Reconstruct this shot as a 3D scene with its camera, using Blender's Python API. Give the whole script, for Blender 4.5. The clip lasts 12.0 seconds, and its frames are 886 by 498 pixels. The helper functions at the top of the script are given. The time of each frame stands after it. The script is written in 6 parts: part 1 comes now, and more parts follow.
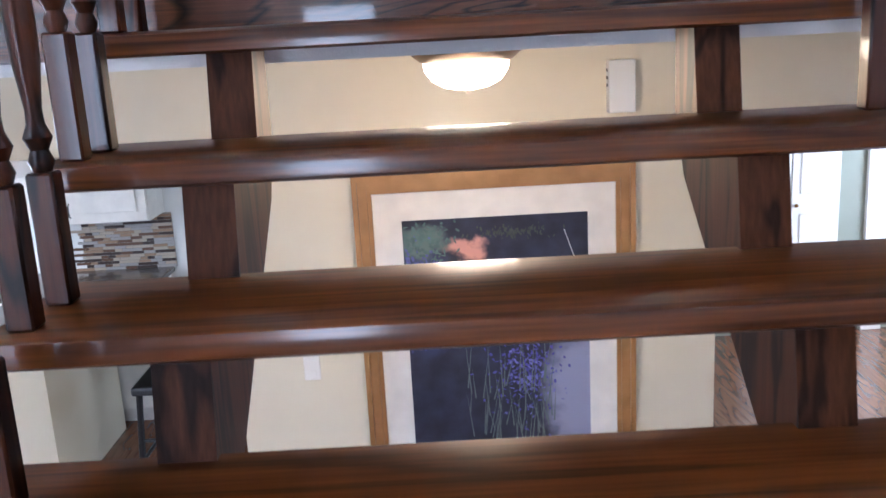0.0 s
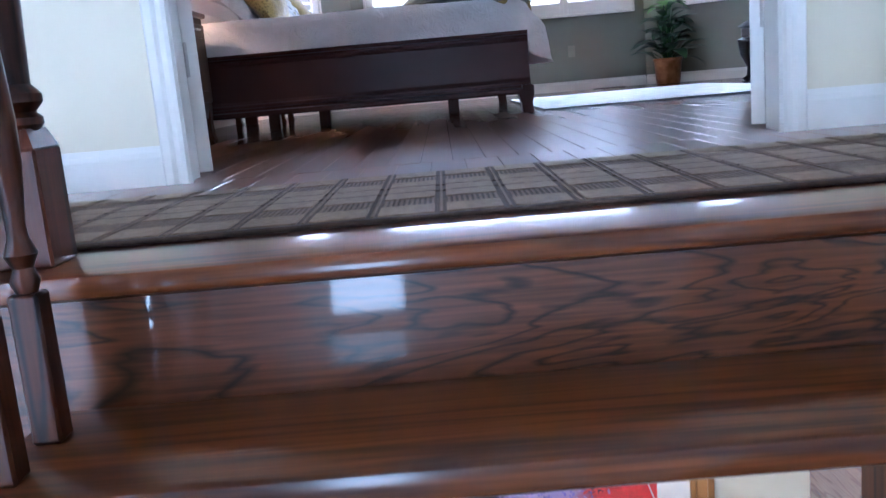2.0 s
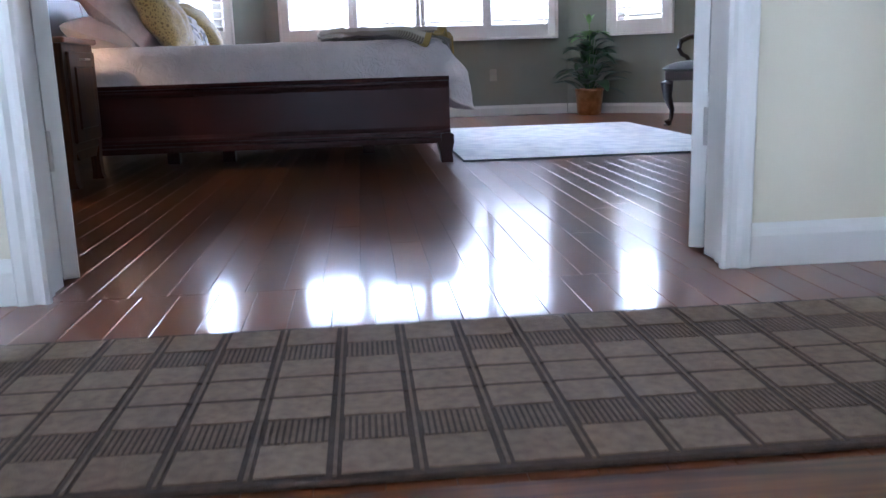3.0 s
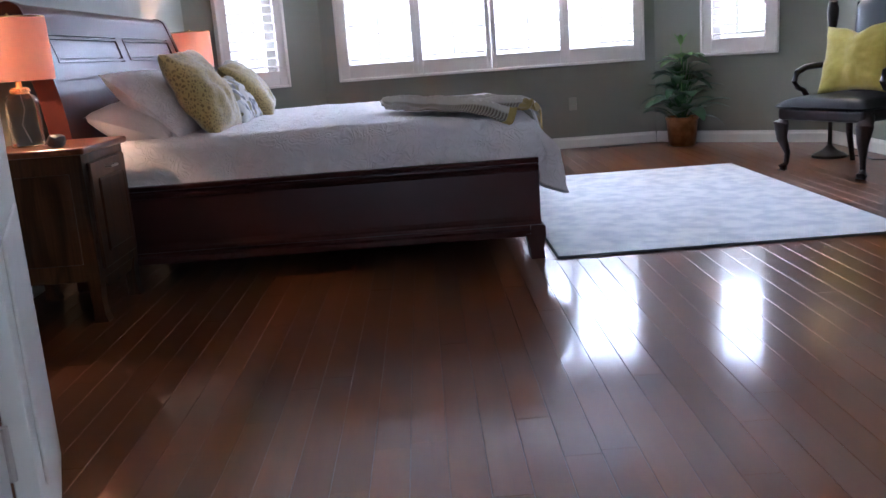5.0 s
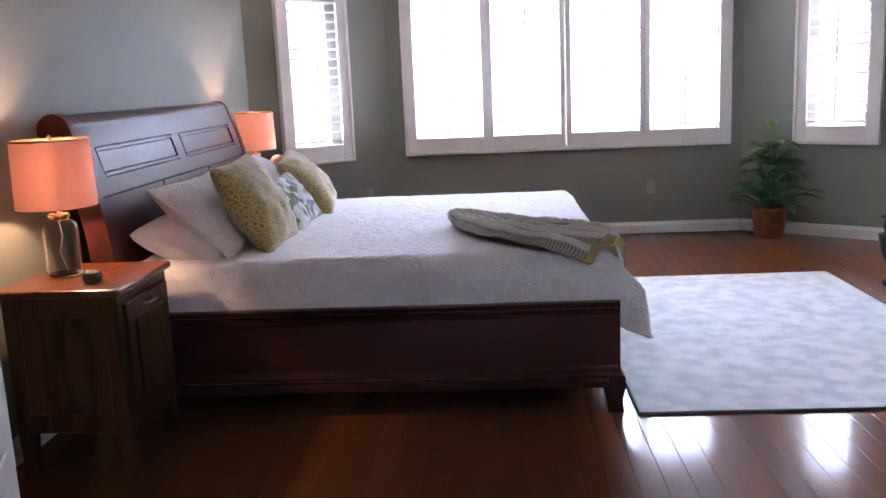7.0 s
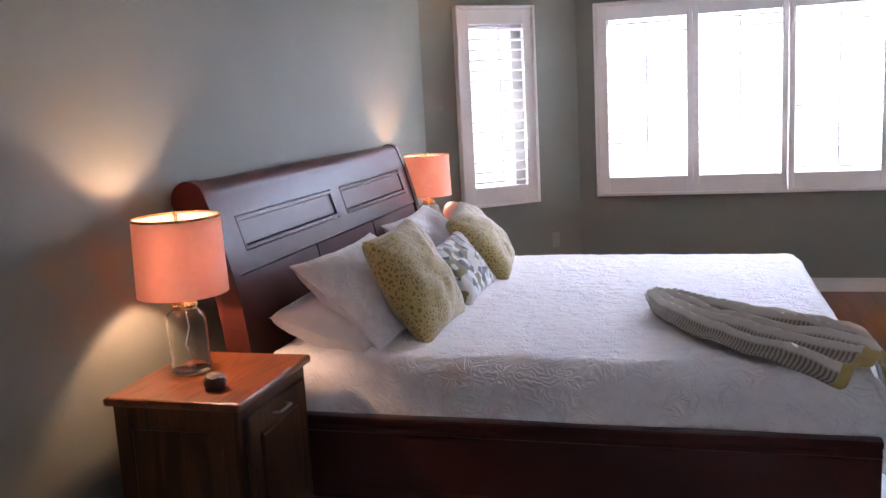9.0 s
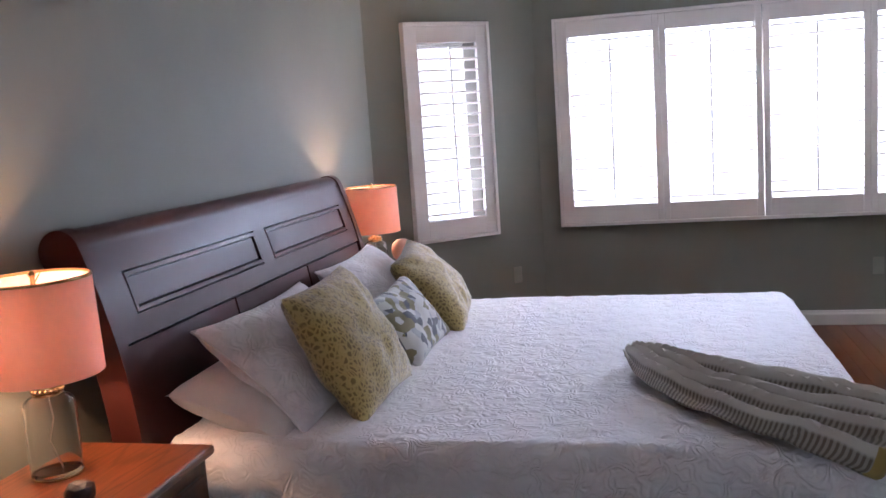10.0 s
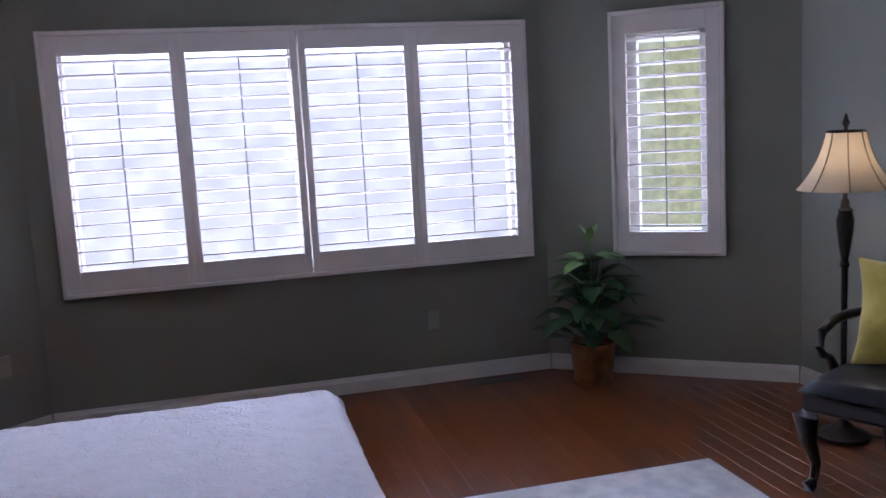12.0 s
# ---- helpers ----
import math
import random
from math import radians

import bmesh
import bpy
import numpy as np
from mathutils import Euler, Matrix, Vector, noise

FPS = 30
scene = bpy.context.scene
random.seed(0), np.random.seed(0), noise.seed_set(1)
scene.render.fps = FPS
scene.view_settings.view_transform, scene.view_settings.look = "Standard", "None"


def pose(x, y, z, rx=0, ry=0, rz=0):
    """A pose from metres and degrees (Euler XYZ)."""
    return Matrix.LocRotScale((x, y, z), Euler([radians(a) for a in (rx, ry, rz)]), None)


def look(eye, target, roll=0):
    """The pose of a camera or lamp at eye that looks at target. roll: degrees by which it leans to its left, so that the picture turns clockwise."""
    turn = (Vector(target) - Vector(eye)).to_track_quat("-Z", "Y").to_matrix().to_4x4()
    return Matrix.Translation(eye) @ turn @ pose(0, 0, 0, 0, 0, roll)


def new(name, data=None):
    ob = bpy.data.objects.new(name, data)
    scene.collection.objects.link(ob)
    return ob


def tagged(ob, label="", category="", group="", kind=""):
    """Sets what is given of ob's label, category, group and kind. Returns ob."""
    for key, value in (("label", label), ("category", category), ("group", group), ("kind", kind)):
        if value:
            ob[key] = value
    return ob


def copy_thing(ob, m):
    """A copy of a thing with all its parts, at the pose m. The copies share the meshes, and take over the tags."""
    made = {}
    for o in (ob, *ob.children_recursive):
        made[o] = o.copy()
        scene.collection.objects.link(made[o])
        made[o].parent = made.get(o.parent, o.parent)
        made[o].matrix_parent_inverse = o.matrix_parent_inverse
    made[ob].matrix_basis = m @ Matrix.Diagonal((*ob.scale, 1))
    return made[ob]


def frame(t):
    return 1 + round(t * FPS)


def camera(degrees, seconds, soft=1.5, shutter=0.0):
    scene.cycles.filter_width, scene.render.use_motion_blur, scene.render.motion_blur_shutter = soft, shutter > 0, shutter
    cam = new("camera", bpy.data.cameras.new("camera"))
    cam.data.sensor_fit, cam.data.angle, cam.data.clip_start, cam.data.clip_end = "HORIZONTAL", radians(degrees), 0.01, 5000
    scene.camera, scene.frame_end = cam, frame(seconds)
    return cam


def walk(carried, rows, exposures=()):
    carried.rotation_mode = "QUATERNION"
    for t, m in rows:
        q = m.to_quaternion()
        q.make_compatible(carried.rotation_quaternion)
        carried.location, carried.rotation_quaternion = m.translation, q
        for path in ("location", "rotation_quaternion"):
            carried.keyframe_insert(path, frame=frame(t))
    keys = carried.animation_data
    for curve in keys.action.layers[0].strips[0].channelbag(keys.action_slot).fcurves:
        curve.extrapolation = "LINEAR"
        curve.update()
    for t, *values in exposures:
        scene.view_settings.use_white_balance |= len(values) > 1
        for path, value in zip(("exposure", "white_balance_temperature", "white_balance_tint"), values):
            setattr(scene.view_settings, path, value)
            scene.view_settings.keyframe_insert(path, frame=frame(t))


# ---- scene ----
cam = camera(53.5, 12.0, shutter=0.22)
PATH = [
    (0, (0.252, -1.992, -0.244), (0.255, -0.046, -0.705), -3.1),
    (0.5, (0.222, -1.813, -0.129), (0.182, 0.136, -0.578), -4.1),
    (1, (0.213, -1.712, 0.023), (0.239, 0.241, -0.383), -4.7),
    (1.2, (0.243, -1.593, 0.036), (0.313, 0.357, -0.403), -4.2),
    (1.5, (0.27, -1.494, 0.131), (0.309, 0.458, -0.285), -3.7),
    (2, (0.222, -1.298, 0.219), (0.197, 0.667, -0.156), -5.0),
    (2.5, (0.203, -1.19, 0.397), (0.338, 0.766, 0.005), -2.5),
    (3, (0.264, -0.94, 0.523), (0.434, 1.01, 0.112), -1.8),
    (3.2, (0.257, -0.869, 0.588), (0.406, 1.082, 0.171), -1.9),
    (5, (0.244, -0.089, 0.964), (0.264, 1.862, 0.523), -4.2),
    (5.5, (0.239, 0.012, 1.105), (0.279, 1.961, 0.658), -2.5),
    (6, (0.3, 0.186, 1.256), (0.262, 2.145, 0.858), -0.9),
    (6.5, (0.272, 0.275, 1.303), (0.192, 2.237, 0.922), -1.7),
    (8.5, (0.217, 0.928, 1.531), (-0.184, 2.858, 1.199), -3.1),
    (9, (0.188, 1.125, 1.526), (-0.35, 3.023, 1.196), -3.1),
    (9.5, (0.085, 1.426, 1.529), (-0.389, 3.346, 1.232), -3.3),
    (10, (0.114, 1.7, 1.519), (-0.342, 3.628, 1.24), -3.9),
    (10.5, (0.161, 2.003, 1.54), (-0.393, 3.912, 1.32), -3.4),
    (11, (0.186, 2.291, 1.522), (-0.115, 4.255, 1.292), -3.2),
    (11.5, (0.354, 2.529, 1.606), (0.572, 4.501, 1.351), -3.8),
    (12, (0.382, 2.8, 1.581), (0.866, 4.721, 1.303), -3.1),
]
walk(cam, [(t, look(eye, target, roll)) for t, eye, target, roll in PATH],
     exposures=[(0.0, 0.68, 5350, 20), (1.0, 0.86, 4930, 17), (1.6, 1.03, 4720, 15), (2.1, 0.93, 4670, 15), (2.5, 0.78, 4900, 15), (3.0, 0.58, 5030, 15), (5.0, 0.36, 5200, 17), (6.0, 0.5, 5300, 19), (6.5, 0.45, 5400, 20), (9.0, 0.45, 5520, 20),
                (10.5, -0.08, 5450, 21), (11.0, -0.18, 5400, 23), (11.4, -1.0, 5300, 26), (12.0, -0.88, 5200, 27)])

# ---- light ----
world = bpy.data.worlds.new("sky")
scene.world = world
world.use_nodes = True
wn = world.node_tree.nodes
sky = wn.new("ShaderNodeTexSky")
sky.sky_type = "NISHITA"
sky.sun_disc = False
sky.sun_elevation = radians(42)
sky.sun_rotation = radians(150)
world.node_tree.links.new(sky.outputs[0], wn["Background"].inputs[0])
wn["Background"].inputs[1].default_value = 0.06

sun = new("sun", bpy.data.lights.new("sun", "SUN"))
sun.data.energy, sun.data.angle, sun.data.color = 0.6, radians(12), (1.0, 0.96, 0.9)
sun.matrix_world = look((4, -6, 9), (0, 2, 0))


def area(name, eye, target, sx, sy, watts, color):
    li = bpy.data.lights.new(name, "AREA")
    li.shape, li.size, li.size_y, li.energy, li.color = "RECTANGLE", sx, sy, watts, color
    ob = new(name, li)
    ob.matrix_world = look(eye, target)
    return ob


def bulb(name, at, watts, color, radius):
    li = bpy.data.lights.new(name, "POINT")
    li.energy, li.color, li.shadow_soft_size = watts, color, radius
    ob = new(name, li)
    ob.location = at
    return ob


# ---- materials ----
def mat(name, color, rough=0.5, metal=0.0, color2=None, scale=8.0, bump=0.0, bump_scale=60.0,
        spec=0.5, stretch=(1, 1, 1), coat=0.0, trans=0.0, coords="Object", contrast=(0.35, 0.65), rvar=0.0, sheen=0.0):
    m = bpy.data.materials.new(name)
    m.use_nodes = True
    nt = m.node_tree
    b = nt.nodes["Principled BSDF"]
    b.inputs["Roughness"].default_value = rough
    b.inputs["Metallic"].default_value = metal
    b.inputs["Specular IOR Level"].default_value = spec
    b.inputs["Coat Weight"].default_value = coat
    b.inputs["Coat Roughness"].default_value = 0.08
    b.inputs["Transmission Weight"].default_value = trans
    b.inputs["Sheen Weight"].default_value = sheen
    tc = nt.nodes.new("ShaderNodeTexCoord")
    mp = nt.nodes.new("ShaderNodeMapping")
    mp.inputs["Scale"].default_value = stretch
    nt.links.new(tc.outputs[coords], mp.inputs[0])
    if color2 is None:
        color2 = tuple(c * 0.88 for c in color)
    n = nt.nodes.new("ShaderNodeTexNoise")
    n.inputs["Scale"].default_value = scale
    n.inputs["Detail"].default_value = 6
    nt.links.new(mp.outputs[0], n.inputs["Vector"])
    r = nt.nodes.new("ShaderNodeValToRGB")
    r.color_ramp.elements[0].position, r.color_ramp.elements[1].position = contrast
    r.color_ramp.elements[0].color, r.color_ramp.elements[1].color = (*color2, 1), (*color, 1)
    nt.links.new(n.outputs[0], r.inputs[0])
    nt.links.new(r.outputs[0], b.inputs["Base Color"])
    if rvar:
        mr = nt.nodes.new("ShaderNodeMapRange")
        mr.inputs["To Min"].default_value, mr.inputs["To Max"].default_value = rough - rvar, rough + rvar
        nt.links.new(n.outputs[0], mr.inputs[0])
        nt.links.new(mr.outputs[0], b.inputs["Roughness"])
    if bump:
        n2 = nt.nodes.new("ShaderNodeTexNoise")
        n2.inputs["Scale"].default_value = bump_scale
        n2.inputs["Detail"].default_value = 4
        nt.links.new(mp.outputs[0], n2.inputs["Vector"])
        bu = nt.nodes.new("ShaderNodeBump")
        bu.inputs["Strength"].default_value = bump
        bu.inputs["Distance"].default_value = 0.01
        nt.links.new(n2.outputs[0], bu.inputs["Height"])
        nt.links.new(bu.outputs[0], b.inputs["Normal"])
    return m


def wood(name, light, dark, rough=0.3, axis=0, ring=9.0, coat=0.3, vary=0.0, distort=3.0, fine=0.35, along=0.16, lines=(0.08, 0.42), detail=3.0, bend=0.4, coat_rough=0.12, rough_vary=0.015, relief=0.03, spec=0.5):
    """Grained wood along one axis: broad cathedral figure and fine pores."""
    m = bpy.data.materials.new(name)
    m.use_nodes = True
    nt = m.node_tree
    b = nt.nodes["Principled BSDF"]
    b.inputs["Specular IOR Level"].default_value = spec
    b.inputs["Coat Weight"].default_value = coat
    b.inputs["Coat Roughness"].default_value = coat_rough
    tc = nt.nodes.new("ShaderNodeTexCoord")
    info = nt.nodes.new("ShaderNodeObjectInfo")
    add = nt.nodes.new("ShaderNodeVectorMath")
    add.operation = "MULTIPLY_ADD"
    add.inputs[1].default_value = (7.3, 5.1, 3.7)
    comb = nt.nodes.new("ShaderNodeCombineXYZ")
    for i in range(3):
        nt.links.new(info.outputs["Random"], comb.inputs[i])
    nt.links.new(comb.outputs[0], add.inputs[0])
    nt.links.new(tc.outputs["Object"], add.inputs[2])
    mp = nt.nodes.new("ShaderNodeMapping")
    s = [1.0, 1.0, 1.0]
    s[axis] = along
    mp.inputs["Scale"].default_value = s
    nt.links.new(add.outputs[0], mp.inputs[0])
    w = nt.nodes.new("ShaderNodeTexNoise")
    w.inputs["Scale"].default_value = ring
    w.inputs["Detail"].default_value = detail
    w.inputs["Distortion"].default_value = bend
    nt.links.new(mp.outputs[0], w.inputs["Vector"])
    mul = nt.nodes.new("ShaderNodeMath")
    mul.operation = "MULTIPLY"
    mul.inputs[1].default_value = distort * 6.0
    nt.links.new(w.outputs[0], mul.inputs[0])
    fr = nt.nodes.new("ShaderNodeMath")
    fr.operation = "PINGPONG"
    fr.inputs[1].default_value = 1.0
    nt.links.new(mul.outputs[0], fr.inputs[0])
    ramp = nt.nodes.new("ShaderNodeValToRGB")
    ramp.color_ramp.elements[0].position, ramp.color_ramp.elements[1].position = lines
    ramp.color_ramp.elements[0].color, ramp.color_ramp.elements[1].color = (*dark, 1), (*light, 1)
    nt.links.new(fr.outputs[0], ramp.inputs[0])
    mp2 = nt.nodes.new("ShaderNodeMapping")
    s2 = [140.0, 140.0, 140.0]
    s2[axis] = 4.0
    mp2.inputs["Scale"].default_value = s2
    nt.links.new(add.outputs[0], mp2.inputs[0])
    f = nt.nodes.new("ShaderNodeTexNoise")
    f.inputs["Scale"].default_value = 1.0
    f.inputs["Detail"].default_value = 3
    nt.links.new(mp2.outputs[0], f.inputs["Vector"])
    fm = nt.nodes.new("ShaderNodeMapRange")
    fm.inputs["From Min"].default_value, fm.inputs["From Max"].default_value = 0.3, 0.7
    fm.inputs["To Min"].default_value, fm.inputs["To Max"].default_value = 1.0 - fine, 1.0
    nt.links.new(f.outputs[0], fm.inputs[0])
    mix = nt.nodes.new("ShaderNodeMix")
    mix.data_type, mix.blend_type = "RGBA", "MULTIPLY"
    mix.inputs[0].default_value = 1.0
    nt.links.new(ramp.outputs[0], mix.inputs[6])
    nt.links.new(fm.outputs[0], mix.inputs[7])
    hsv = nt.nodes.new("ShaderNodeHueSaturation")
    vr = nt.nodes.new("ShaderNodeMapRange")
    vr.inputs["To Min"].default_value, vr.inputs["To Max"].default_value = 1.0 - vary, 1.0 + vary
    nt.links.new(info.outputs["Random"], vr.inputs[0])
    nt.links.new(vr.outputs[0], hsv.inputs["Value"])
    nt.links.new(mix.outputs[2], hsv.inputs["Color"])
    nt.links.new(hsv.outputs[0], b.inputs["Base Color"])
    rr = nt.nodes.new("ShaderNodeMapRange")
    rr.inputs["To Min"].default_value, rr.inputs["To Max"].default_value = rough - rough_vary, rough + rough_vary
    nt.links.new(w.outputs[0], rr.inputs[0])
    nt.links.new(rr.outputs[0], b.inputs["Roughness"])
    bu = nt.nodes.new("ShaderNodeBump")
    bu.inputs["Strength"].default_value = relief
    bu.inputs["Distance"].default_value = 0.002
    nt.links.new(f.outputs[0], bu.inputs["Height"])
    if relief:
        nt.links.new(bu.outputs[0], b.inputs["Normal"])
    return m


def glow(name, color, strength):
    m = bpy.data.materials.new(name)
    m.use_nodes = True
    b = m.node_tree.nodes["Principled BSDF"]
    b.inputs["Base Color"].default_value = (*color, 1)
    b.inputs["Emission Color"].default_value = (*color, 1)
    b.inputs["Emission Strength"].default_value = strength
    return m


WALL = mat("sage_paint", (0.250, 0.247, 0.194), 0.6, color2=(0.236, 0.234, 0.184), scale=2.5, bump=0.06, bump_scale=220)
HALLWALL = mat("cream_paint", (0.74, 0.67, 0.505), 0.6, color2=(0.71, 0.64, 0.48), scale=2.5, bump=0.06, bump_scale=220)
PALEWALL = mat("pale_paint", (0.74, 0.74, 0.70), 0.6, scale=2.5, color2=(0.71, 0.71, 0.67), bump=0.06, bump_scale=220)
GREENWALL = mat("green_paint", (0.27, 0.29, 0.23), 0.6, scale=2.5, bump=0.05, bump_scale=220)
CEIL = mat("ceiling_paint", (0.75, 0.74, 0.72), 0.8, color2=(0.71, 0.70, 0.68), scale=3, bump=0.2, bump_scale=160)
TRIM = mat("white_trim", (0.82, 0.79, 0.73), 0.35, color2=(0.77, 0.74, 0.68), scale=5, bump=0.03, bump_scale=40)
SHUTTER = mat("shutter_paint", (0.88, 0.82, 0.76), 0.4, color2=(0.84, 0.78, 0.72), scale=6)
FLOOR = wood("red_oak_floor", (0.172, 0.054, 0.018), (0.132, 0.040, 0.013), 0.29, axis=1, ring=5.0, coat=0.72, vary=0.12, spec=0.06, coat_rough=0.09, distort=0.5, fine=0.05, lines=(0.0, 0.9), rough_vary=0.0, relief=0.0)
STAIR = wood("stained_oak", (0.130, 0.036, 0.008), (0.060, 0.016, 0.005), 0.30, axis=0, ring=9.0, coat=0.6, spec=0.12, vary=0.10, distort=1.8, fine=0.5, along=0.05, lines=(0.0, 0.5), coat_rough=0.13)
FASCIA = wood("bold_oak", (0.112, 0.034, 0.010), (0.022, 0.008, 0.003), 0.30, axis=0, ring=7.5, coat=0.55, spec=0.25, distort=4.0, fine=0.6, along=0.2, lines=(0.02, 0.42), detail=3.6, bend=0.8, coat_rough=0.05, relief=0.15)
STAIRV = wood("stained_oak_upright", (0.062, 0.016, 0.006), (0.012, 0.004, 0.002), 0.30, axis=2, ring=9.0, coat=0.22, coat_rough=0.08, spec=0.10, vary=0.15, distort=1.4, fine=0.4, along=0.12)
STRING = wood("matt_oak_upright", (0.080, 0.026, 0.010), (0.020, 0.007, 0.003), 0.5, axis=2, ring=9.0, coat=0.0, spec=0.12, distort=1.4, fine=0.4, along=0.12)
CHERRY = wood("dark_cherry", (0.046, 0.011, 0.009), (0.032, 0.008, 0.006), 0.32, axis=0, ring=4.0, coat=0.10, coat_rough=0.2, spec=0.25, distort=0.35, fine=0.03, lines=(0.0, 0.9), rough_vary=0.0, relief=0.0)
CHERRYY = wood("dark_cherry_headboard", (0.060, 0.015, 0.011), (0.038, 0.009, 0.007), 0.36, axis=1, ring=4.0, coat=0.05, coat_rough=0.2, spec=0.16, distort=0.35, fine=0.03, lines=(0.0, 0.9), rough_vary=0.0, relief=0.0)
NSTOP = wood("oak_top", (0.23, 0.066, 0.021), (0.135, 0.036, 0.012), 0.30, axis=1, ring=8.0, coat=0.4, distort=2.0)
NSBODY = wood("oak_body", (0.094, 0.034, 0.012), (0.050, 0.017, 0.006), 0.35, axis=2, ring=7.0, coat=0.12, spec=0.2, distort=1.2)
LIGHTWOOD = wood("pale_wood", (0.42, 0.28, 0.16), (0.30, 0.19, 0.10), 0.4, axis=2, ring=7.0, coat=0.1)
GAP = mat("dark_gap", (0.03, 0.015, 0.01), 0.7)


# ---- shapes ----
def box(bm, x0, x1, y0, y1, z0, z1, bev=0.0, seg=1):
    r = bmesh.ops.create_cube(bm, size=1)
    vs = r["verts"]
    for v in vs:
        v.co = Vector((x0 + (v.co.x + 0.5) * (x1 - x0), y0 + (v.co.y + 0.5) * (y1 - y0), z0 + (v.co.z + 0.5) * (z1 - z0)))
    if bev > 0:
        es = list({e for v in vs for e in v.link_edges})
        bmesh.ops.bevel(bm, geom=es, offset=bev, segments=seg, affect="EDGES", profile=0.5)
    return bm


def lathe(bm, prof, steps=24, at=(0, 0, 0), caps=True):
    rings = []
    for r, z in prof:
        rings.append([bm.verts.new((at[0] + r * math.cos(2 * math.pi * i / steps), at[1] + r * math.sin(2 * math.pi * i / steps), at[2] + z)) for i in range(steps)])
    for a, b in zip(rings, rings[1:]):
        for i in range(steps):
            bm.faces.new((a[i], a[(i + 1) % steps], b[(i + 1) % steps], b[i]))
    if caps and prof[0][0] > 1e-4:
        bm.faces.new(list(reversed(rings[0])))
    if caps and prof[-1][0] > 1e-4:
        bm.faces.new(rings[-1])
    return bm


def tube(bm, pts, radii, steps=10):
    """A round bar along points."""
    pts = [Vector(p) for p in pts]
    if not isinstance(radii, (list, tuple)):
        radii = [radii] * len(pts)
    rings = []
    up = Vector((0, 0, 1))
    for i, p in enumerate(pts):
        d = (pts[min(i + 1, len(pts) - 1)] - pts[max(i - 1, 0)]).normalized()
        ref = up if abs(d.z) < 0.9 else Vector((1, 0, 0))
        a = d.cross(ref).normalized()
        b = d.cross(a).normalized()
        rings.append([bm.verts.new(p + radii[i] * (math.cos(2 * math.pi * k / steps) * a + math.sin(2 * math.pi * k / steps) * b)) for k in range(steps)])
    for a, b in zip(rings, rings[1:]):
        for k in range(steps):
            bm.faces.new((a[k], a[(k + 1) % steps], b[(k + 1) % steps], b[k]))
    bm.faces.new(list(reversed(rings[0])))
    bm.faces.new(rings[-1])
    return bm


def prism(bm, outline, axis, a, b):
    """A flat outline pushed along an axis from a to b."""
    def put(p, t):
        q = list(p)
        q.insert(axis, t)
        return Vector(q)
    lo = [bm.verts.new(put(p, a)) for p in outline]
    hi = [bm.verts.new(put(p, b)) for p in outline]
    n = len(outline)
    for i in range(n):
        bm.faces.new((lo[i], lo[(i + 1) % n], hi[(i + 1) % n], hi[i]))
    bm.faces.new(list(reversed(lo)))
    bm.faces.new(hi)
    return bm


def grid(bm, nu, nv, f, close=False):
    vs = [[bm.verts.new(f(i / nu, j / nv)) for j in range(nv + 1)] for i in range(nu + 1)]
    for i in range(nu):
        for j in range(nv):
            bm.faces.new((vs[i][j], vs[i + 1][j], vs[i + 1][j + 1], vs[i][j + 1]))
    return vs


def mesh_of(name, bm, material, smooth=False):
    bmesh.ops.recalc_face_normals(bm, faces=bm.faces)
    me = bpy.data.meshes.new(name)
    bm.to_mesh(me)
    bm.free()
    if smooth:
        for p in me.polygons:
            p.use_smooth = True
        me.set_sharp_from_angle(angle=radians(40))
    me.materials.append(material)
    return me


def part(name, bm, material, parent=None, label="", smooth=False):
    ob = new(name, mesh_of(name, bm, material, smooth))
    if parent is not None:
        ob.parent = parent
    if label:
        ob["label"] = label
    return ob


def thing(name, at, label, category, group="", turn=0.0):
    ob = new(name)
    ob.matrix_basis = pose(*at, 0, 0, turn)
    ob.empty_display_size = 0.1
    return tagged(ob, label, category, group)


def setting(name, bm, material, label, category, smooth=False):
    return tagged(part(name, bm, material, None, "", smooth), label, category, "", "structure")


def B():
    return bmesh.new()


# ---- structure ----
RX0, RX1, HALLY, CENY, CEILZ = -1.60, 3.55, 1.15, 7.97, 2.46
LOWZ = -2.6
BAYL = ((-1.60, 7.138), (-0.62, 7.97))
BAYR = ((2.36, 7.97), (3.55, 7.07))


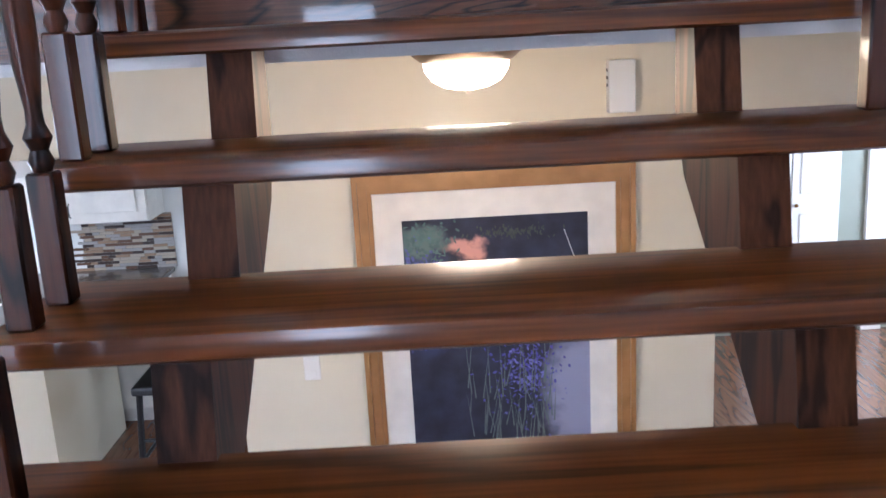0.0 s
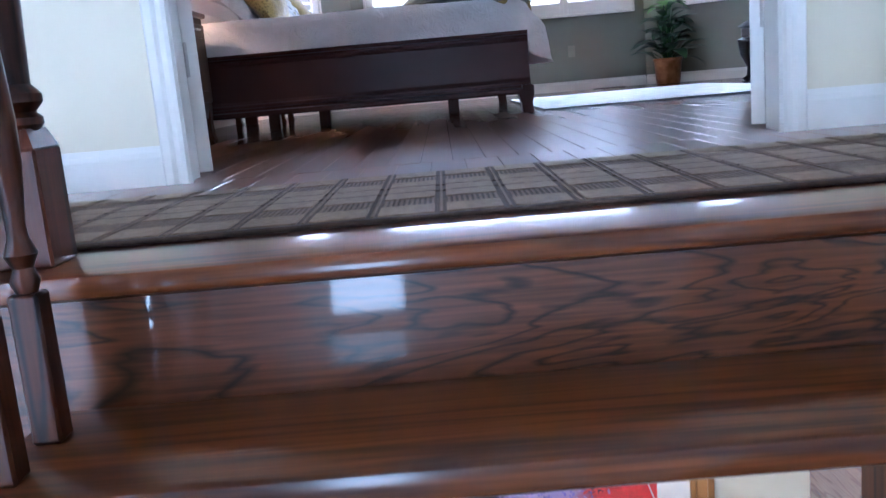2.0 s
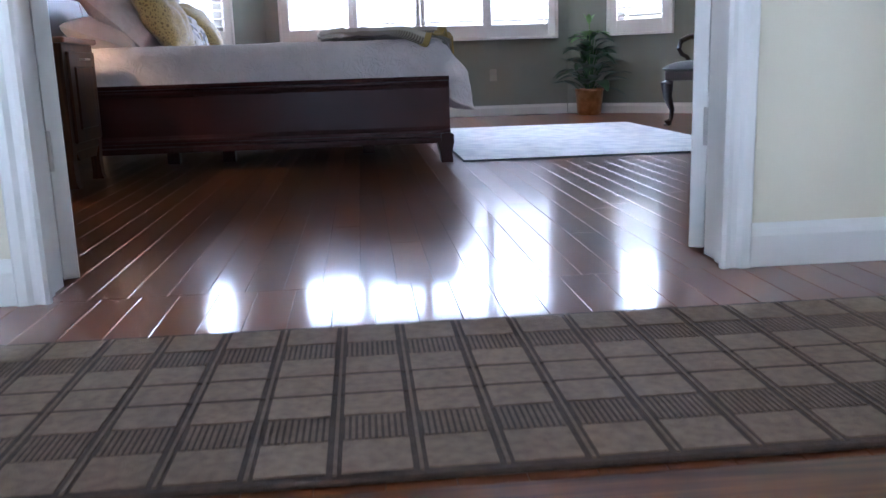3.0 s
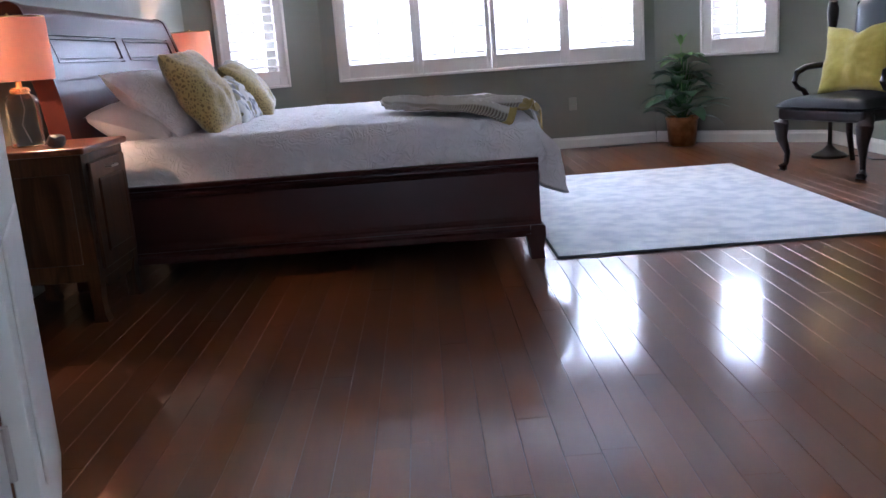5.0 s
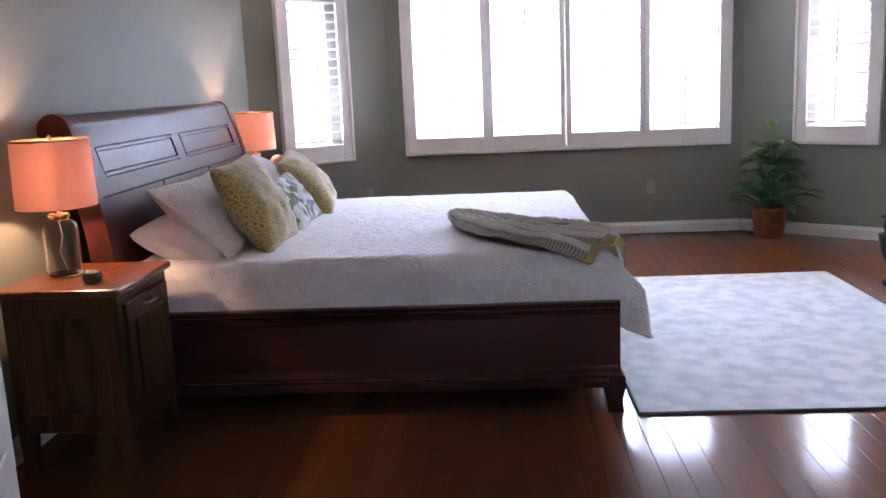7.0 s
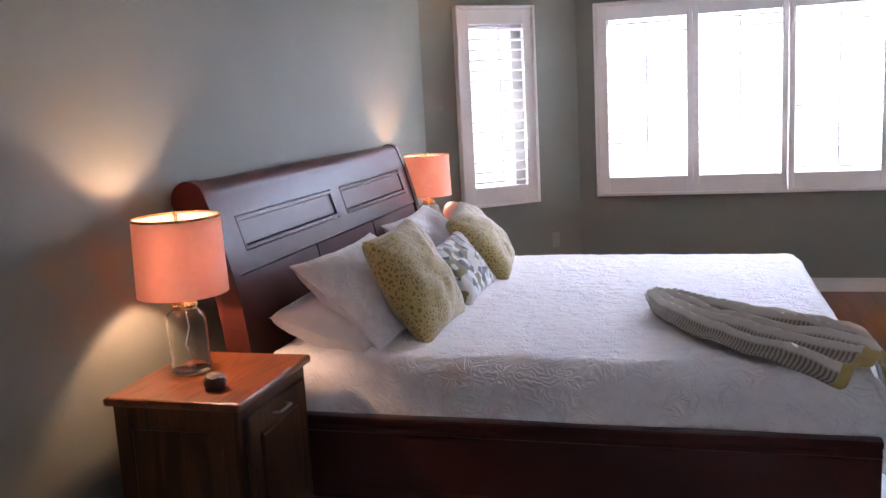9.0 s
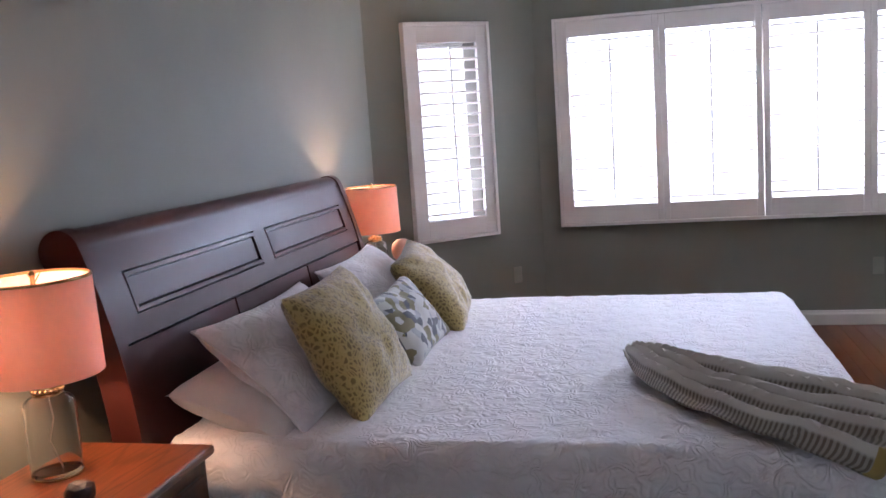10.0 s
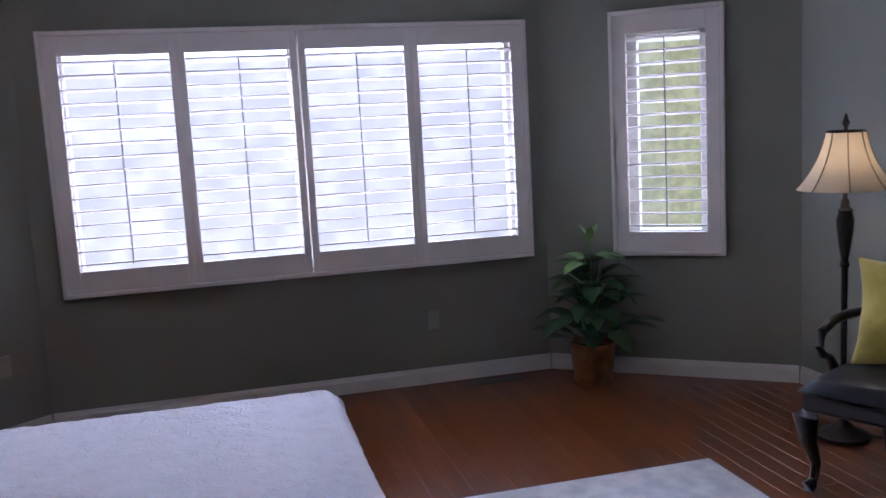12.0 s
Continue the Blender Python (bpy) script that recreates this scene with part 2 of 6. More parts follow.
def wall_run(name, p0, p1, z0, z1, thick, openings, material, label):
    """A wall from p0 to p1 whose thickness lies to the left of that way; openings are (s0, s1, z0, z1) along it."""
    p0, p1 = Vector((*p0, 0)), Vector((*p1, 0))
    d = p1 - p0
    length = d.length
    d.normalize()
    n = Vector((-d.y, d.x, 0))
    bm = B()
    ss = sorted({0.0, length, *[o[0] for o in openings], *[o[1] for o in openings]})
    zs = sorted({z0, z1, *[o[2] for o in openings], *[o[3] for o in openings]})
    def solid(i, j):
        if i < 0 or j < 0 or i >= len(ss) - 1 or j >= len(zs) - 1:
            return False
        s, z = (ss[i] + ss[i + 1]) / 2, (zs[j] + zs[j + 1]) / 2
        return not any(o[0] < s < o[1] and o[2] < z < o[3] for o in openings)
    cache = {}
    def v(i, j, k):
        if (i, j, k) not in cache:
            q = p0 + d * ss[i] + n * (thick * k)
            cache[i, j, k] = bm.verts.new((q.x, q.y, zs[j]))
        return cache[i, j, k]
    for i in range(len(ss) - 1):
        for j in range(len(zs) - 1):
            if not solid(i, j):
                continue
            for k in (0, 1):
                bm.faces.new((v(i, j, k), v(i + 1, j, k), v(i + 1, j + 1, k), v(i, j + 1, k)))
            if not solid(i - 1, j):
                bm.faces.new((v(i, j, 0), v(i, j + 1, 0), v(i, j + 1, 1), v(i, j, 1)))
            if not solid(i + 1, j):
                bm.faces.new((v(i + 1, j, 0), v(i + 1, j + 1, 0), v(i + 1, j + 1, 1), v(i + 1, j, 1)))
            if not solid(i, j - 1):
                bm.faces.new((v(i, j, 0), v(i + 1, j, 0), v(i + 1, j, 1), v(i, j, 1)))
            if not solid(i, j + 1):
                bm.faces.new((v(i, j + 1, 0), v(i + 1, j + 1, 0), v(i + 1, j + 1, 1), v(i, j + 1, 1)))
    return setting(name, bm, material, label, "wall")


def dist(p, q):
    return math.hypot(q[0] - p[0], q[1] - p[1])


LL, LR = dist(*BAYL), dist(*BAYR)
WZ0, WZ1 = 0.80, 2.13
# bedroom walls; the ways run so that the outside lies on the left
wall_run("wall_west", (RX0, 1.30), BAYL[0], 0, CEILZ, 0.15, [], WALL, "sage grey painted bedroom wall behind the bed")
wall_run("wall_bay_left", BAYL[0], BAYL[1], 0, CEILZ, 0.24, [(0.31, 0.84, WZ0, WZ1)], WALL, "sage grey angled bay wall with narrow window")
wall_run("wall_north", BAYL[1], BAYR[0], 0, CEILZ, 0.24, [(0.19, 2.82, WZ0, WZ1)], WALL, "sage grey painted wall below wide window")
wall_run("wall_bay_right", BAYR[0], BAYR[1], 0, CEILZ, 0.24, [(0.49, 1.03, WZ0, WZ1)], WALL, "sage grey angled bay wall with narrow window")
wall_run("wall_east", BAYR[1], (RX1, 1.30), 0, CEILZ, 0.15, [], WALL, "sage grey painted bedroom wall")
DX0, DX1, DZ = -0.485, 1.143, 2.04
wall_run("wall_hall", (3.0, HALLY), (-2.6, HALLY), 0, CEILZ, -0.15, [(3.0 - DX1 - 0.046, 3.0 - DX0 + 0.046, -0.01, DZ)], HALLWALL, "cream painted hall wall with wide doorway")
bm = B()
box(bm, -2.7, 3.7, -5.0, 8.15, CEILZ, CEILZ + 0.12)
setting("ceiling", bm, CEIL, "white textured ceiling over bedroom and hall", "ceiling")


def bay_trim(name, p0, p1, s0, s1, h, t, z0=0.0):
    """A board lying along a wall on its inner side."""
    a, b2 = Vector((*p0, 0)), Vector((*p1, 0))
    d = (b2 - a).normalized()
    n = Vector((d.y, -d.x, 0))
    prof = [(0, z0), (t, z0), (t, z0 + h * 0.72), (t * 0.55, z0 + h * 0.86), (t * 0.4, z0 + h), (0, z0 + h)]
    bm = B()
    lo = [bm.verts.new(a + d * s0 + n * q + Vector((0, 0, z))) for q, z in prof]
    hi = [bm.verts.new(a + d * s1 + n * q + Vector((0, 0, z))) for q, z in prof]
    for i in range(6):
        bm.faces.new((lo[i], lo[(i + 1) % 6], hi[(i + 1) % 6], hi[i]))
    bm.faces.new(lo)
    bm.faces.new(hi)
    setting(name, bm, TRIM, "white moulded baseboard along the wall", "baseboard")


bay_trim("baseboard", (RX0, 1.30), BAYL[0], 0.02, 5.82, 0.10, 0.016)
bay_trim("baseboard", *BAYL, 0.012, LL - 0.012, 0.10, 0.016)
bay_trim("baseboard", BAYL[1], BAYR[0], 0.005, 2.975, 0.10, 0.016)
bay_trim("baseboard", *BAYR, 0.010, LR - 0.012, 0.10, 0.016)
bay_trim("baseboard", BAYR[1], (RX1, 1.30), 0.010, 5.75, 0.10, 0.016)
bay_trim("baseboard", (-2.6, HALLY), (3.0, HALLY), 0.0, 2.6 + DX0 - 0.076, 0.11, 0.016)
bay_trim("baseboard", (-2.6, HALLY), (3.0, HALLY), 2.6 + DX1 + 0.076, 5.6, 0.11, 0.016)

# ---- windows and shutters ----
GLASS = mat("window_glass", (1, 1, 1), 0.0, color2=(1, 1, 1), trans=1.0)
bpy.data.materials["window_glass"].node_tree.nodes["Principled BSDF"].inputs["IOR"].default_value = 1.1
VINYL = mat("beige_vinyl", (0.46, 0.43, 0.38), 0.45)


def window_unit(name, p0, p1, s0, s1, panels, label):
    """Sash and glass deep in the opening; the casing box stands proud of the wall; shutters hang in it."""
    a = Vector((*p0, 0))
    d = (Vector((*p1, 0)) - a).normalized()
    ang = math.degrees(math.atan2(d.y, d.x))
    o = a + d * s0
    w, z0, z1 = s1 - s0, WZ0, WZ1
    win = thing(name, (o.x, o.y, z0), label, "window", "", ang)
    win["kind"] = "structure"
    h = z1 - z0
    # local: x along the wall, y outwards, z from the sill up
    e, rim = 0.055, 0.024
    bm = B()
    box(bm, -e, -e + rim, -0.062, 0.0, -e, h + e, 0.005, 2)
    box(bm, w + e - rim, w + e, -0.062, 0.0, -e, h + e, 0.005, 2)
    box(bm, -e + rim, w + e - rim, -0.062, 0.0, -e, -e + rim, 0.005, 2)
    box(bm, -e + rim, w + e - rim, -0.062, 0.0, h + e - rim, h + e, 0.005, 2)
    part("casing", bm, SHUTTER, win)
    n = max(1, panels // 2)
    pw = w / n
    for k in range(n):
        bm = B()
        x0, x1 = k * pw, (k + 1) * pw
        f = 0.09 if panels == 1 else 0.05
        box(bm, x0, x0 + f, 0.06, 0.12, 0, h, 0.004)
        box(bm, x1 - f, x1, 0.06, 0.12, 0, h, 0.004)
        box(bm, x0 + f, x1 - f, 0.06, 0.12, 0, f, 0.004)
        box(bm, x0 + f, x1 - f, 0.06, 0.12, h - f, h, 0.004)
        sash = part("sash", bm, VINYL, win)
        bm = B()
        box(bm, x0 + f, x1 - f, 0.087, 0.093, f, h - f)
        pane = part("pane", bm, GLASS, sash)
        pane.visible_shadow = False
    # shutters
    sw = w / panels
    for k in range(panels):
        lap = 0.030
        x0 = -lap if k == 0 else k * sw + (0.003 if k == 2 else 0.0004)
        x1 = w + lap if k == panels - 1 else (k + 1) * sw - (0.003 if k == 1 else 0.0004)
        q = o + d * x0
        sh = thing("plantation_shutter", (q.x, q.y, z0 - lap), "white plantation shutter with open louvers, hung in window casing", "shutter", "window shutters", ang)
        ww, hh = x1 - x0, h + 2 * lap
        sl0 = 0.042 + (0.033 if k == 0 else 0.0)
        sl1 = 0.042 + (0.033 if k == panels - 1 else 0.0)
        bot, top = 0.118, 0.108
        y0, y1 = -0.050, -0.022
        for nm, args in (("stile", (0, sl0, y0, y1, 0, hh)), ("stile", (ww - sl1, ww, y0, y1, 0, hh)),
                         ("rail", (sl0, ww - sl1, y0 + 0.001, y1 - 0.001, 0, bot)), ("rail", (sl0, ww - sl1, y0 + 0.001, y1 - 0.001, hh - top, hh))):
            bm = B()
            box(bm, *args, 0.003)
            part(nm, bm, SHUTTER, sh)
        cnt = 16
        step = (hh - bot - top) / cnt
        bm = B()
        prof = [(-0.037, -0.0022), (-0.037, 0.0022), (-0.033, 0.0046), (-0.02, 0.0055), (0.0, 0.0055), (0.02, 0.0045), (0.036, 0.0), (0.02, -0.0045), (0.0, -0.0055), (-0.02, -0.0055), (-0.033, -0.0046)]
        tilt = radians(-9)
        rot = [(u * math.cos(tilt) - v2 * math.sin(tilt), u * math.sin(tilt) + v2 * math.cos(tilt)) for u, v2 in prof]
        prism(bm, rot, 0, sl0 + 0.002, ww - sl1 - 0.002)
        me = mesh_of("slat", bm, SHUTTER)
        for i in range(cnt):
            sl = new("slat", me)
            sl.parent = sh
            sl.location = (0, -0.036, bot + step * (i + 0.5))
            sl.rotation_euler = (radians(random.uniform(-2, 2)), 0, 0)
        bm = B()
        mid = (sl0 + ww - sl1) / 2
        box(bm, mid - 0.0045, mid + 0.0045, -0.084, -0.075, bot + step * 0.4, hh - top - step * 0.4, 0.002)
        part("tilt_rod", bm, SHUTTER, sh)
    return win


window_unit("window_1", *BAYL, 0.31, 0.84, 1, "narrow white window with open plantation shutter in angled bay wall")
window_unit("window_2", BAYL[1], BAYR[0], 0.19, 2.82, 4, "wide white window with four open plantation shutters")
window_unit("window_3", *BAYR, 0.49, 1.03, 1, "narrow white window with open plantation shutter in angled bay wall")

# outdoor light: bright overcast garden seen between the louvers
m = bpy.data.materials.new("garden_glow")
m.use_nodes = True
nt = m.node_tree
nt.nodes.remove(nt.nodes["Principled BSDF"])
em = nt.nodes.new("ShaderNodeEmission")
tc = nt.nodes.new("ShaderNodeTexCoord")
nz = nt.nodes.new("ShaderNodeTexNoise")
nz.inputs["Scale"].default_value = 5.0
nz.inputs["Roughness"].default_value = 0.62
nz.inputs["Detail"].default_value = 9
nt.links.new(tc.outputs["Object"], nz.inputs["Vector"])
rp = nt.nodes.new("ShaderNodeValToRGB")
rp.color_ramp.elements[0].position, rp.color_ramp.elements[0].color = 0.34, (0.165, 0.165, 0.150, 1)
rp.color_ramp.elements[1].position, rp.color_ramp.elements[1].color = 0.64, (0.275, 0.268, 0.275, 1)
e2 = rp.color_ramp.elements.new(0.48)
e2.color = (0.205, 0.200, 0.200, 1)
nt.links.new(nz.outputs[0], rp.inputs[0])
sep = nt.nodes.new("ShaderNodeSeparateXYZ")
nt.links.new(tc.outputs["Object"], sep.inputs[0])
mr = nt.nodes.new("ShaderNodeMapRange")
mr.inputs["From Min"].default_value, mr.inputs["From Max"].default_value = 2.3, 3.2
nt.links.new(sep.outputs[2], mr.inputs[0])
sk = nt.nodes.new("ShaderNodeMix")
sk.data_type = "RGBA"
sk.inputs[7].default_value = (10.2, 11.0, 12.2, 1)
nt.links.new(mr.outputs[0], sk.inputs[0])
# greener trees towards one side
gx = nt.nodes.new("ShaderNodeMapRange")
gx.inputs["From Min"].default_value, gx.inputs["From Max"].default_value = 2.6, 5.0
nt.links.new(sep.outputs[0], gx.inputs[0])
gm = nt.nodes.new("ShaderNodeMix")
gm.data_type, gm.blend_type = "RGBA", "MULTIPLY"
gm.inputs[7].default_value = (0.50, 0.52, 0.26, 1)
nt.links.new(gx.outputs[0], gm.inputs[0])
nt.links.new(rp.outputs[0], gm.inputs[6])
nt.links.new(gm.outputs[2], sk.inputs[6])
nt.links.new(sk.outputs[2], em.inputs[0])
em.inputs[1].default_value = 8.0
nt.links.new(em.outputs[0], nt.nodes["Material Output"].inputs[0])
GARDEN = m
bm = B()
grid(bm, 24, 6, lambda u, v: Vector((1.0 + 7.5 * math.cos(math.pi * (1.05 - 1.1 * u)), 6.6 + 5.2 * math.sin(math.pi * (1.05 - 1.1 * u)), -1.5 + 14.0 * v)))
tagged(part("backdrop", bm, GARDEN), "bright overcast garden beyond the windows", "backdrop", "", "structure")

# ---- doorway ----
def casing(name, prof_at, z1):
    bm = B()
    prism(bm, prof_at, 2, 0.0, z1)
    return setting(name, bm, TRIM, "white fluted door casing beside wide doorway", "door casing")


for s, xa in ((-1, DX0), (1, DX1)):
    o = [(xa, HALLY), (xa + s * 0.0, HALLY - 0.014), (xa + s * 0.008, HALLY - 0.022), (xa + s * 0.022, HALLY - 0.015), (xa + s * 0.036, HALLY - 0.015),
         (xa + s * 0.047, HALLY - 0.025), (xa + s * 0.068, HALLY - 0.027), (xa + s * 0.074, HALLY - 0.019), (xa + s * 0.074, HALLY)]
    casing("door_casing", o, DZ + 0.09)
    bm = B()
    # jamb lining with stop bead
    box(bm, min(xa + s * 0.026, xa + s * 0.045), max(xa + s * 0.026, xa + s * 0.045), HALLY + 0.001, HALLY + 0.162, 0.0, DZ)
    box(bm, min(xa + s * 0.014, xa + s * 0.026), max(xa + s * 0.014, xa + s * 0.026), HALLY + 0.03, HALLY + 0.065, 0.0, DZ, 0.003)
    setting("door_jamb", bm, TRIM, "white painted door jamb with stop", "door jamb")
bm = B()
box(bm, DX0 - 0.074, DX1 + 0.074, HALLY - 0.024, HALLY, DZ, DZ + 0.09, 0.004)
setting("door_head", bm, TRIM, "white door head casing over doorway", "door casing")
BRASS = mat("aged_brass", (0.45, 0.30, 0.12), 0.32, 1.0, color2=(0.3, 0.18, 0.07), scale=25)
DARKMETAL = mat("dark_bronze", (0.04, 0.032, 0.028), 0.4, 0.8, color2=(0.025, 0.02, 0.018), scale=20)


def door_leaf(name, x, turn):
    """A panelled leaf swung well back into the bedroom; x is its hinge edge."""
    d = thing(name, (x, HALLY + 0.19, 0.012), "white panelled door standing wide open in the doorway", "door", "", turn)
    d["kind"] = "structure"
    bm = B()
    box(bm, 0.0, 0.76, -0.020, 0.020, 0, DZ - 0.02, 0.002)
    part("leaf", bm, TRIM, d)
    for sg in (-1, 1):
        for k in range(3):
            bm = B()
            z = 0.2 + k * 0.6
            ya, yb = sorted((sg * 0.020, sg * 0.027))
            box(bm, 0.12, 0.65, ya, yb, z, z + 0.48, 0.005)
            part("panel", bm, TRIM, d)
    for z in (0.28, 1.0, 1.8):
        bm = B()
        lathe(bm, [(0.008, 0), (0.008, 0.10)], 10, (-0.010, -0.018 if turn < 90 else 0.018, z))
        part("hinge", bm, PAINTED, d)
    bm = B()
    lathe(bm, [(0.012, 0.0), (0.012, 0.03), (0.026, 0.045), (0.026, 0.06), (0.0, 0.066)], 16)
    bmesh.ops.rotate(bm, verts=bm.verts, cent=(0, 0, 0), matrix=Matrix.Rotation(radians(-90 if turn > 90 else 90), 3, "X"))
    bmesh.ops.translate(bm, verts=bm.verts, vec=(0.70, 0.018 if turn > 90 else -0.018, 1.0))
    part("door_handle", bm, BRASS, d, "small brass knob", True)
    return d


PAINTED = mat("painted_hinge", (0.55, 0.5, 0.45), 0.45)
door_leaf("door_1", -0.498, 112)
door_leaf("door_2", 1.157, 65)

# ---- bed ----
BX0, BX1, BY0, BY1 = -1.30, 0.735, 3.86, 5.99
bed = thing("bed", (0, BY0, 0), "dark cherry sleigh bed with panelled headboard on wooden floor", "bed")


def bedpart(name, bm, m2, label="", smooth=False, parent=None):
    for v in bm.verts:
        v.co.y -= BY0
    return part(name, bm, m2, parent or bed, label, smooth)


for y, s in ((BY0, 1), (BY1, -1)):
    # side rail: plank with ledge mouldings top and bottom
    o = [(0.0, 0.106), (-0.026, 0.106), (-0.031, 0.116), (-0.031, 0.134), (-0.014, 0.142), (-0.014, 0.154), (-0.022, 0.160), (-0.022, 0.174), (-0.012, 0.182), (-0.003, 0.196),
         (-0.003, 0.400), (-0.011, 0.408), (-0.013, 0.420), (-0.005, 0.428), (-0.005, 0.436), (-0.020, 0.442), (-0.022, 0.456), (-0.018, 0.462), (0.0, 0.463), (0.035, 0.460), (0.035, 0.125)]
    bm = B()
    prism(bm, [(y + s * a, z) for a, z in o], 0, -1.28, 0.742)
    bedpart("side_rail", bm, CHERRY)
for y, s in ((BY0, 1), (BY1, -1)):
    bm = B()
    ya, yb = sorted((y + s * 0.036, y + s * 0.08))
    box(bm, 0.66, 0.728, ya, yb, 0.125, 0.45, 0.006, 2)
    bedpart("foot_post", bm, CHERRY)
    bm = B()
    # shaped bracket foot
    ya, yb = sorted((y - s * 0.034, y + s * 0.07))
    prism(bm, [(0.664, 0.118), (0.668, 0.110), (0.674, 0.086), (0.684, 0.050), (0.688, 0.0), (0.752, 0.0), (0.746, 0.05), (0.758, 0.105), (0.758, 0.150), (0.745, 0.158), (0.690, 0.158), (0.690, 0.118)], 1, ya, yb)
    bedpart("bracket_foot", bm, CHERRY)
o = [(0.69, 0.125), (0.738, 0.125), (0.742, 0.150), (0.730, 0.170), (0.730, 0.42), (0.736, 0.43), (0.736, 0.455), (0.70, 0.455)]
bm = B()
prism(bm, o, 1, BY0 + 0.082, BY1 - 0.082)
bedpart("footboard", bm, CHERRYY)
# under-bed supports
for k, (x, y) in enumerate(((-0.84, 4.35), (-0.52, 4.35), (0.30, 4.54))):
    bm = B()
    box(bm, x - 0.035, x + 0.035, y - 0.035, y + 0.035, 0.0, 0.18, 0.004)
    bedpart("support_leg", bm, CHERRY)
bm = B()
box(bm, -0.05, 0.60, 4.5, 4.58, 0.10, 0.135, 0.004)
bedpart("support_bar", bm, CHERRY)
# added unseen board that holds back window light under the bed
bm = B()
box(bm, -1.26, 0.68, 4.90, 4.94, 0.12, 0.19, 0.003)
bedpart("centre_beam", bm, CHERRY)
bm = B()
box(bm, -1.27, 0.69, BY0 + 0.04, BY1 - 0.04, 0.19, 0.33)
bedpart("box_base", bm, mat("grey_ticking", (0.25, 0.25, 0.26), 0.9))


def hbx(z):
    """The headboard's front face leans back and rolls over at the top."""
    t = max(0.0, (z - 0.55) / 0.72)
    return -1.335 - 0.14 * t ** 2.0


zs = [0.12 + i * 0.06 for i in range(20)]
RC = (-1.500, 1.232)
for y, s in ((BY0 - 0.02, 1), (BY1 + 0.07, -1)):
    bm = B()
    ya, yb = sorted((y, y + s * 0.05))
    front = [(hbx(z) + 0.031, z) for z in zs if z < 1.24]
    roll = [(RC[0] + 0.067 * math.cos(a), RC[1] + 0.067 * math.sin(a)) for a in [radians(q) for q in range(12, 262, 16)]]
    back = [(hbx(z) - 0.065, z) for z in reversed(zs) if z < 1.16]
    prism(bm, front + roll + back, 1, ya, yb)
    bedpart("headboard_post", bm, CHERRYY, "", True)
    bm = B()
    box(bm, -1.40, -1.30, ya - 0.002, yb + 0.002, 0.0, 0.12, 0.006)
    bedpart("post_foot", bm, CHERRYY)
HY0, HY1 = BY0 + 0.03, BY1 + 0.02
bm = B()
zz = [0.35 + i * 0.056 for i in range(17)]
front = [(hbx(z), z) for z in zz]
back = [(hbx(z) - 0.03, z) for z in reversed(zz)]
prism(bm, front + back, 1, HY0, HY1)
bedpart("headboard_panel", bm, CHERRYY, "", True)
bm = B()
zz = [1.155 + i * 0.0115 for i in range(9)]
o = [(hbx(z) + 0.024, z) for z in zz] + [(RC[0] + 0.060 * math.cos(radians(a)), RC[1] + 0.060 * math.sin(radians(a))) for a in range(16, 262, 12)]
o += [(hbx(1.16) - 0.03, 1.16), (hbx(1.155) - 0.004, 1.155)]
prism(bm, o, 1, HY0, HY1)
bedpart("headboard_roll", bm, CHERRYY, "", True)


def curved_board(y0, y1, z0, z1, off, thick, name, bev=0.0):
    """A board that follows the headboard's curve."""
    bm = B()
    n = max(2, int((z1 - z0) / 0.03))
    zz = [z0 + (z1 - z0) * i / n for i in range(n + 1)]
    o = [(hbx(z) + off + thick, z) for z in zz] + [(hbx(z) + off - 0.004, z) for z in reversed(zz)]
    prism(bm, o, 1, y0, y1)
    if bev:
        bmesh.ops.bevel(bm, geom=[e for e in bm.edges if abs(e.verts[0].co.y - e.verts[1].co.y) < 1e-6 and len(e.link_faces) == 2 and e.calc_face_angle(0) > 1.0], offset=bev, segments=1, affect="EDGES")
    return bedpart(name, bm, CHERRYY, "", True)


MID = (HY0 + HY1) / 2
curved_board(HY0, HY1, 0.955, 1.025, 0, 0.024, "middle_rail")
for y0, y1 in ((HY0, HY0 + 0.10), (MID - 0.05, MID + 0.05), (HY1 - 0.10, HY1)):
    curved_board(y0, y1, 1.025, 1.155, 0, 0.024, "stile")
for y0, y1 in ((HY0 + 0.10, MID - 0.05), (MID + 0.05, HY1 - 0.10)):
    a0, a1, b0, b1, g, mw = y0, y1, 1.025, 1.155, 0.005, 0.013
    curved_board(a0 + g, a1 - g, b0 + g, b0 + g + mw, 0, 0.026, "moulding", 0.004)
    curved_board(a0 + g, a1 - g, b1 - g - mw, b1 - g, 0, 0.026, "moulding", 0.004)
    curved_board(a0 + g, a0 + g + mw, b0 + g + mw, b1 - g - mw, 0, 0.026, "moulding", 0.004)
    curved_board(a1 - g - mw, a1 - g, b0 + g + mw, b1 - g - mw, 0, 0.026, "moulding", 0.004)
    k = 2 * g + mw
    curved_board(a0 + k, a1 - k, b0 + k, b1 - k, 0, 0.018, "raised_panel", 0.005)
third = (HY1 - HY0) / 3
for k in range(3):
    curved_board(HY0 + k * third + 0.006, HY0 + (k + 1) * third - 0.006, 0.40, 0.946, 0, 0.017, "lower_panel", 0.006)

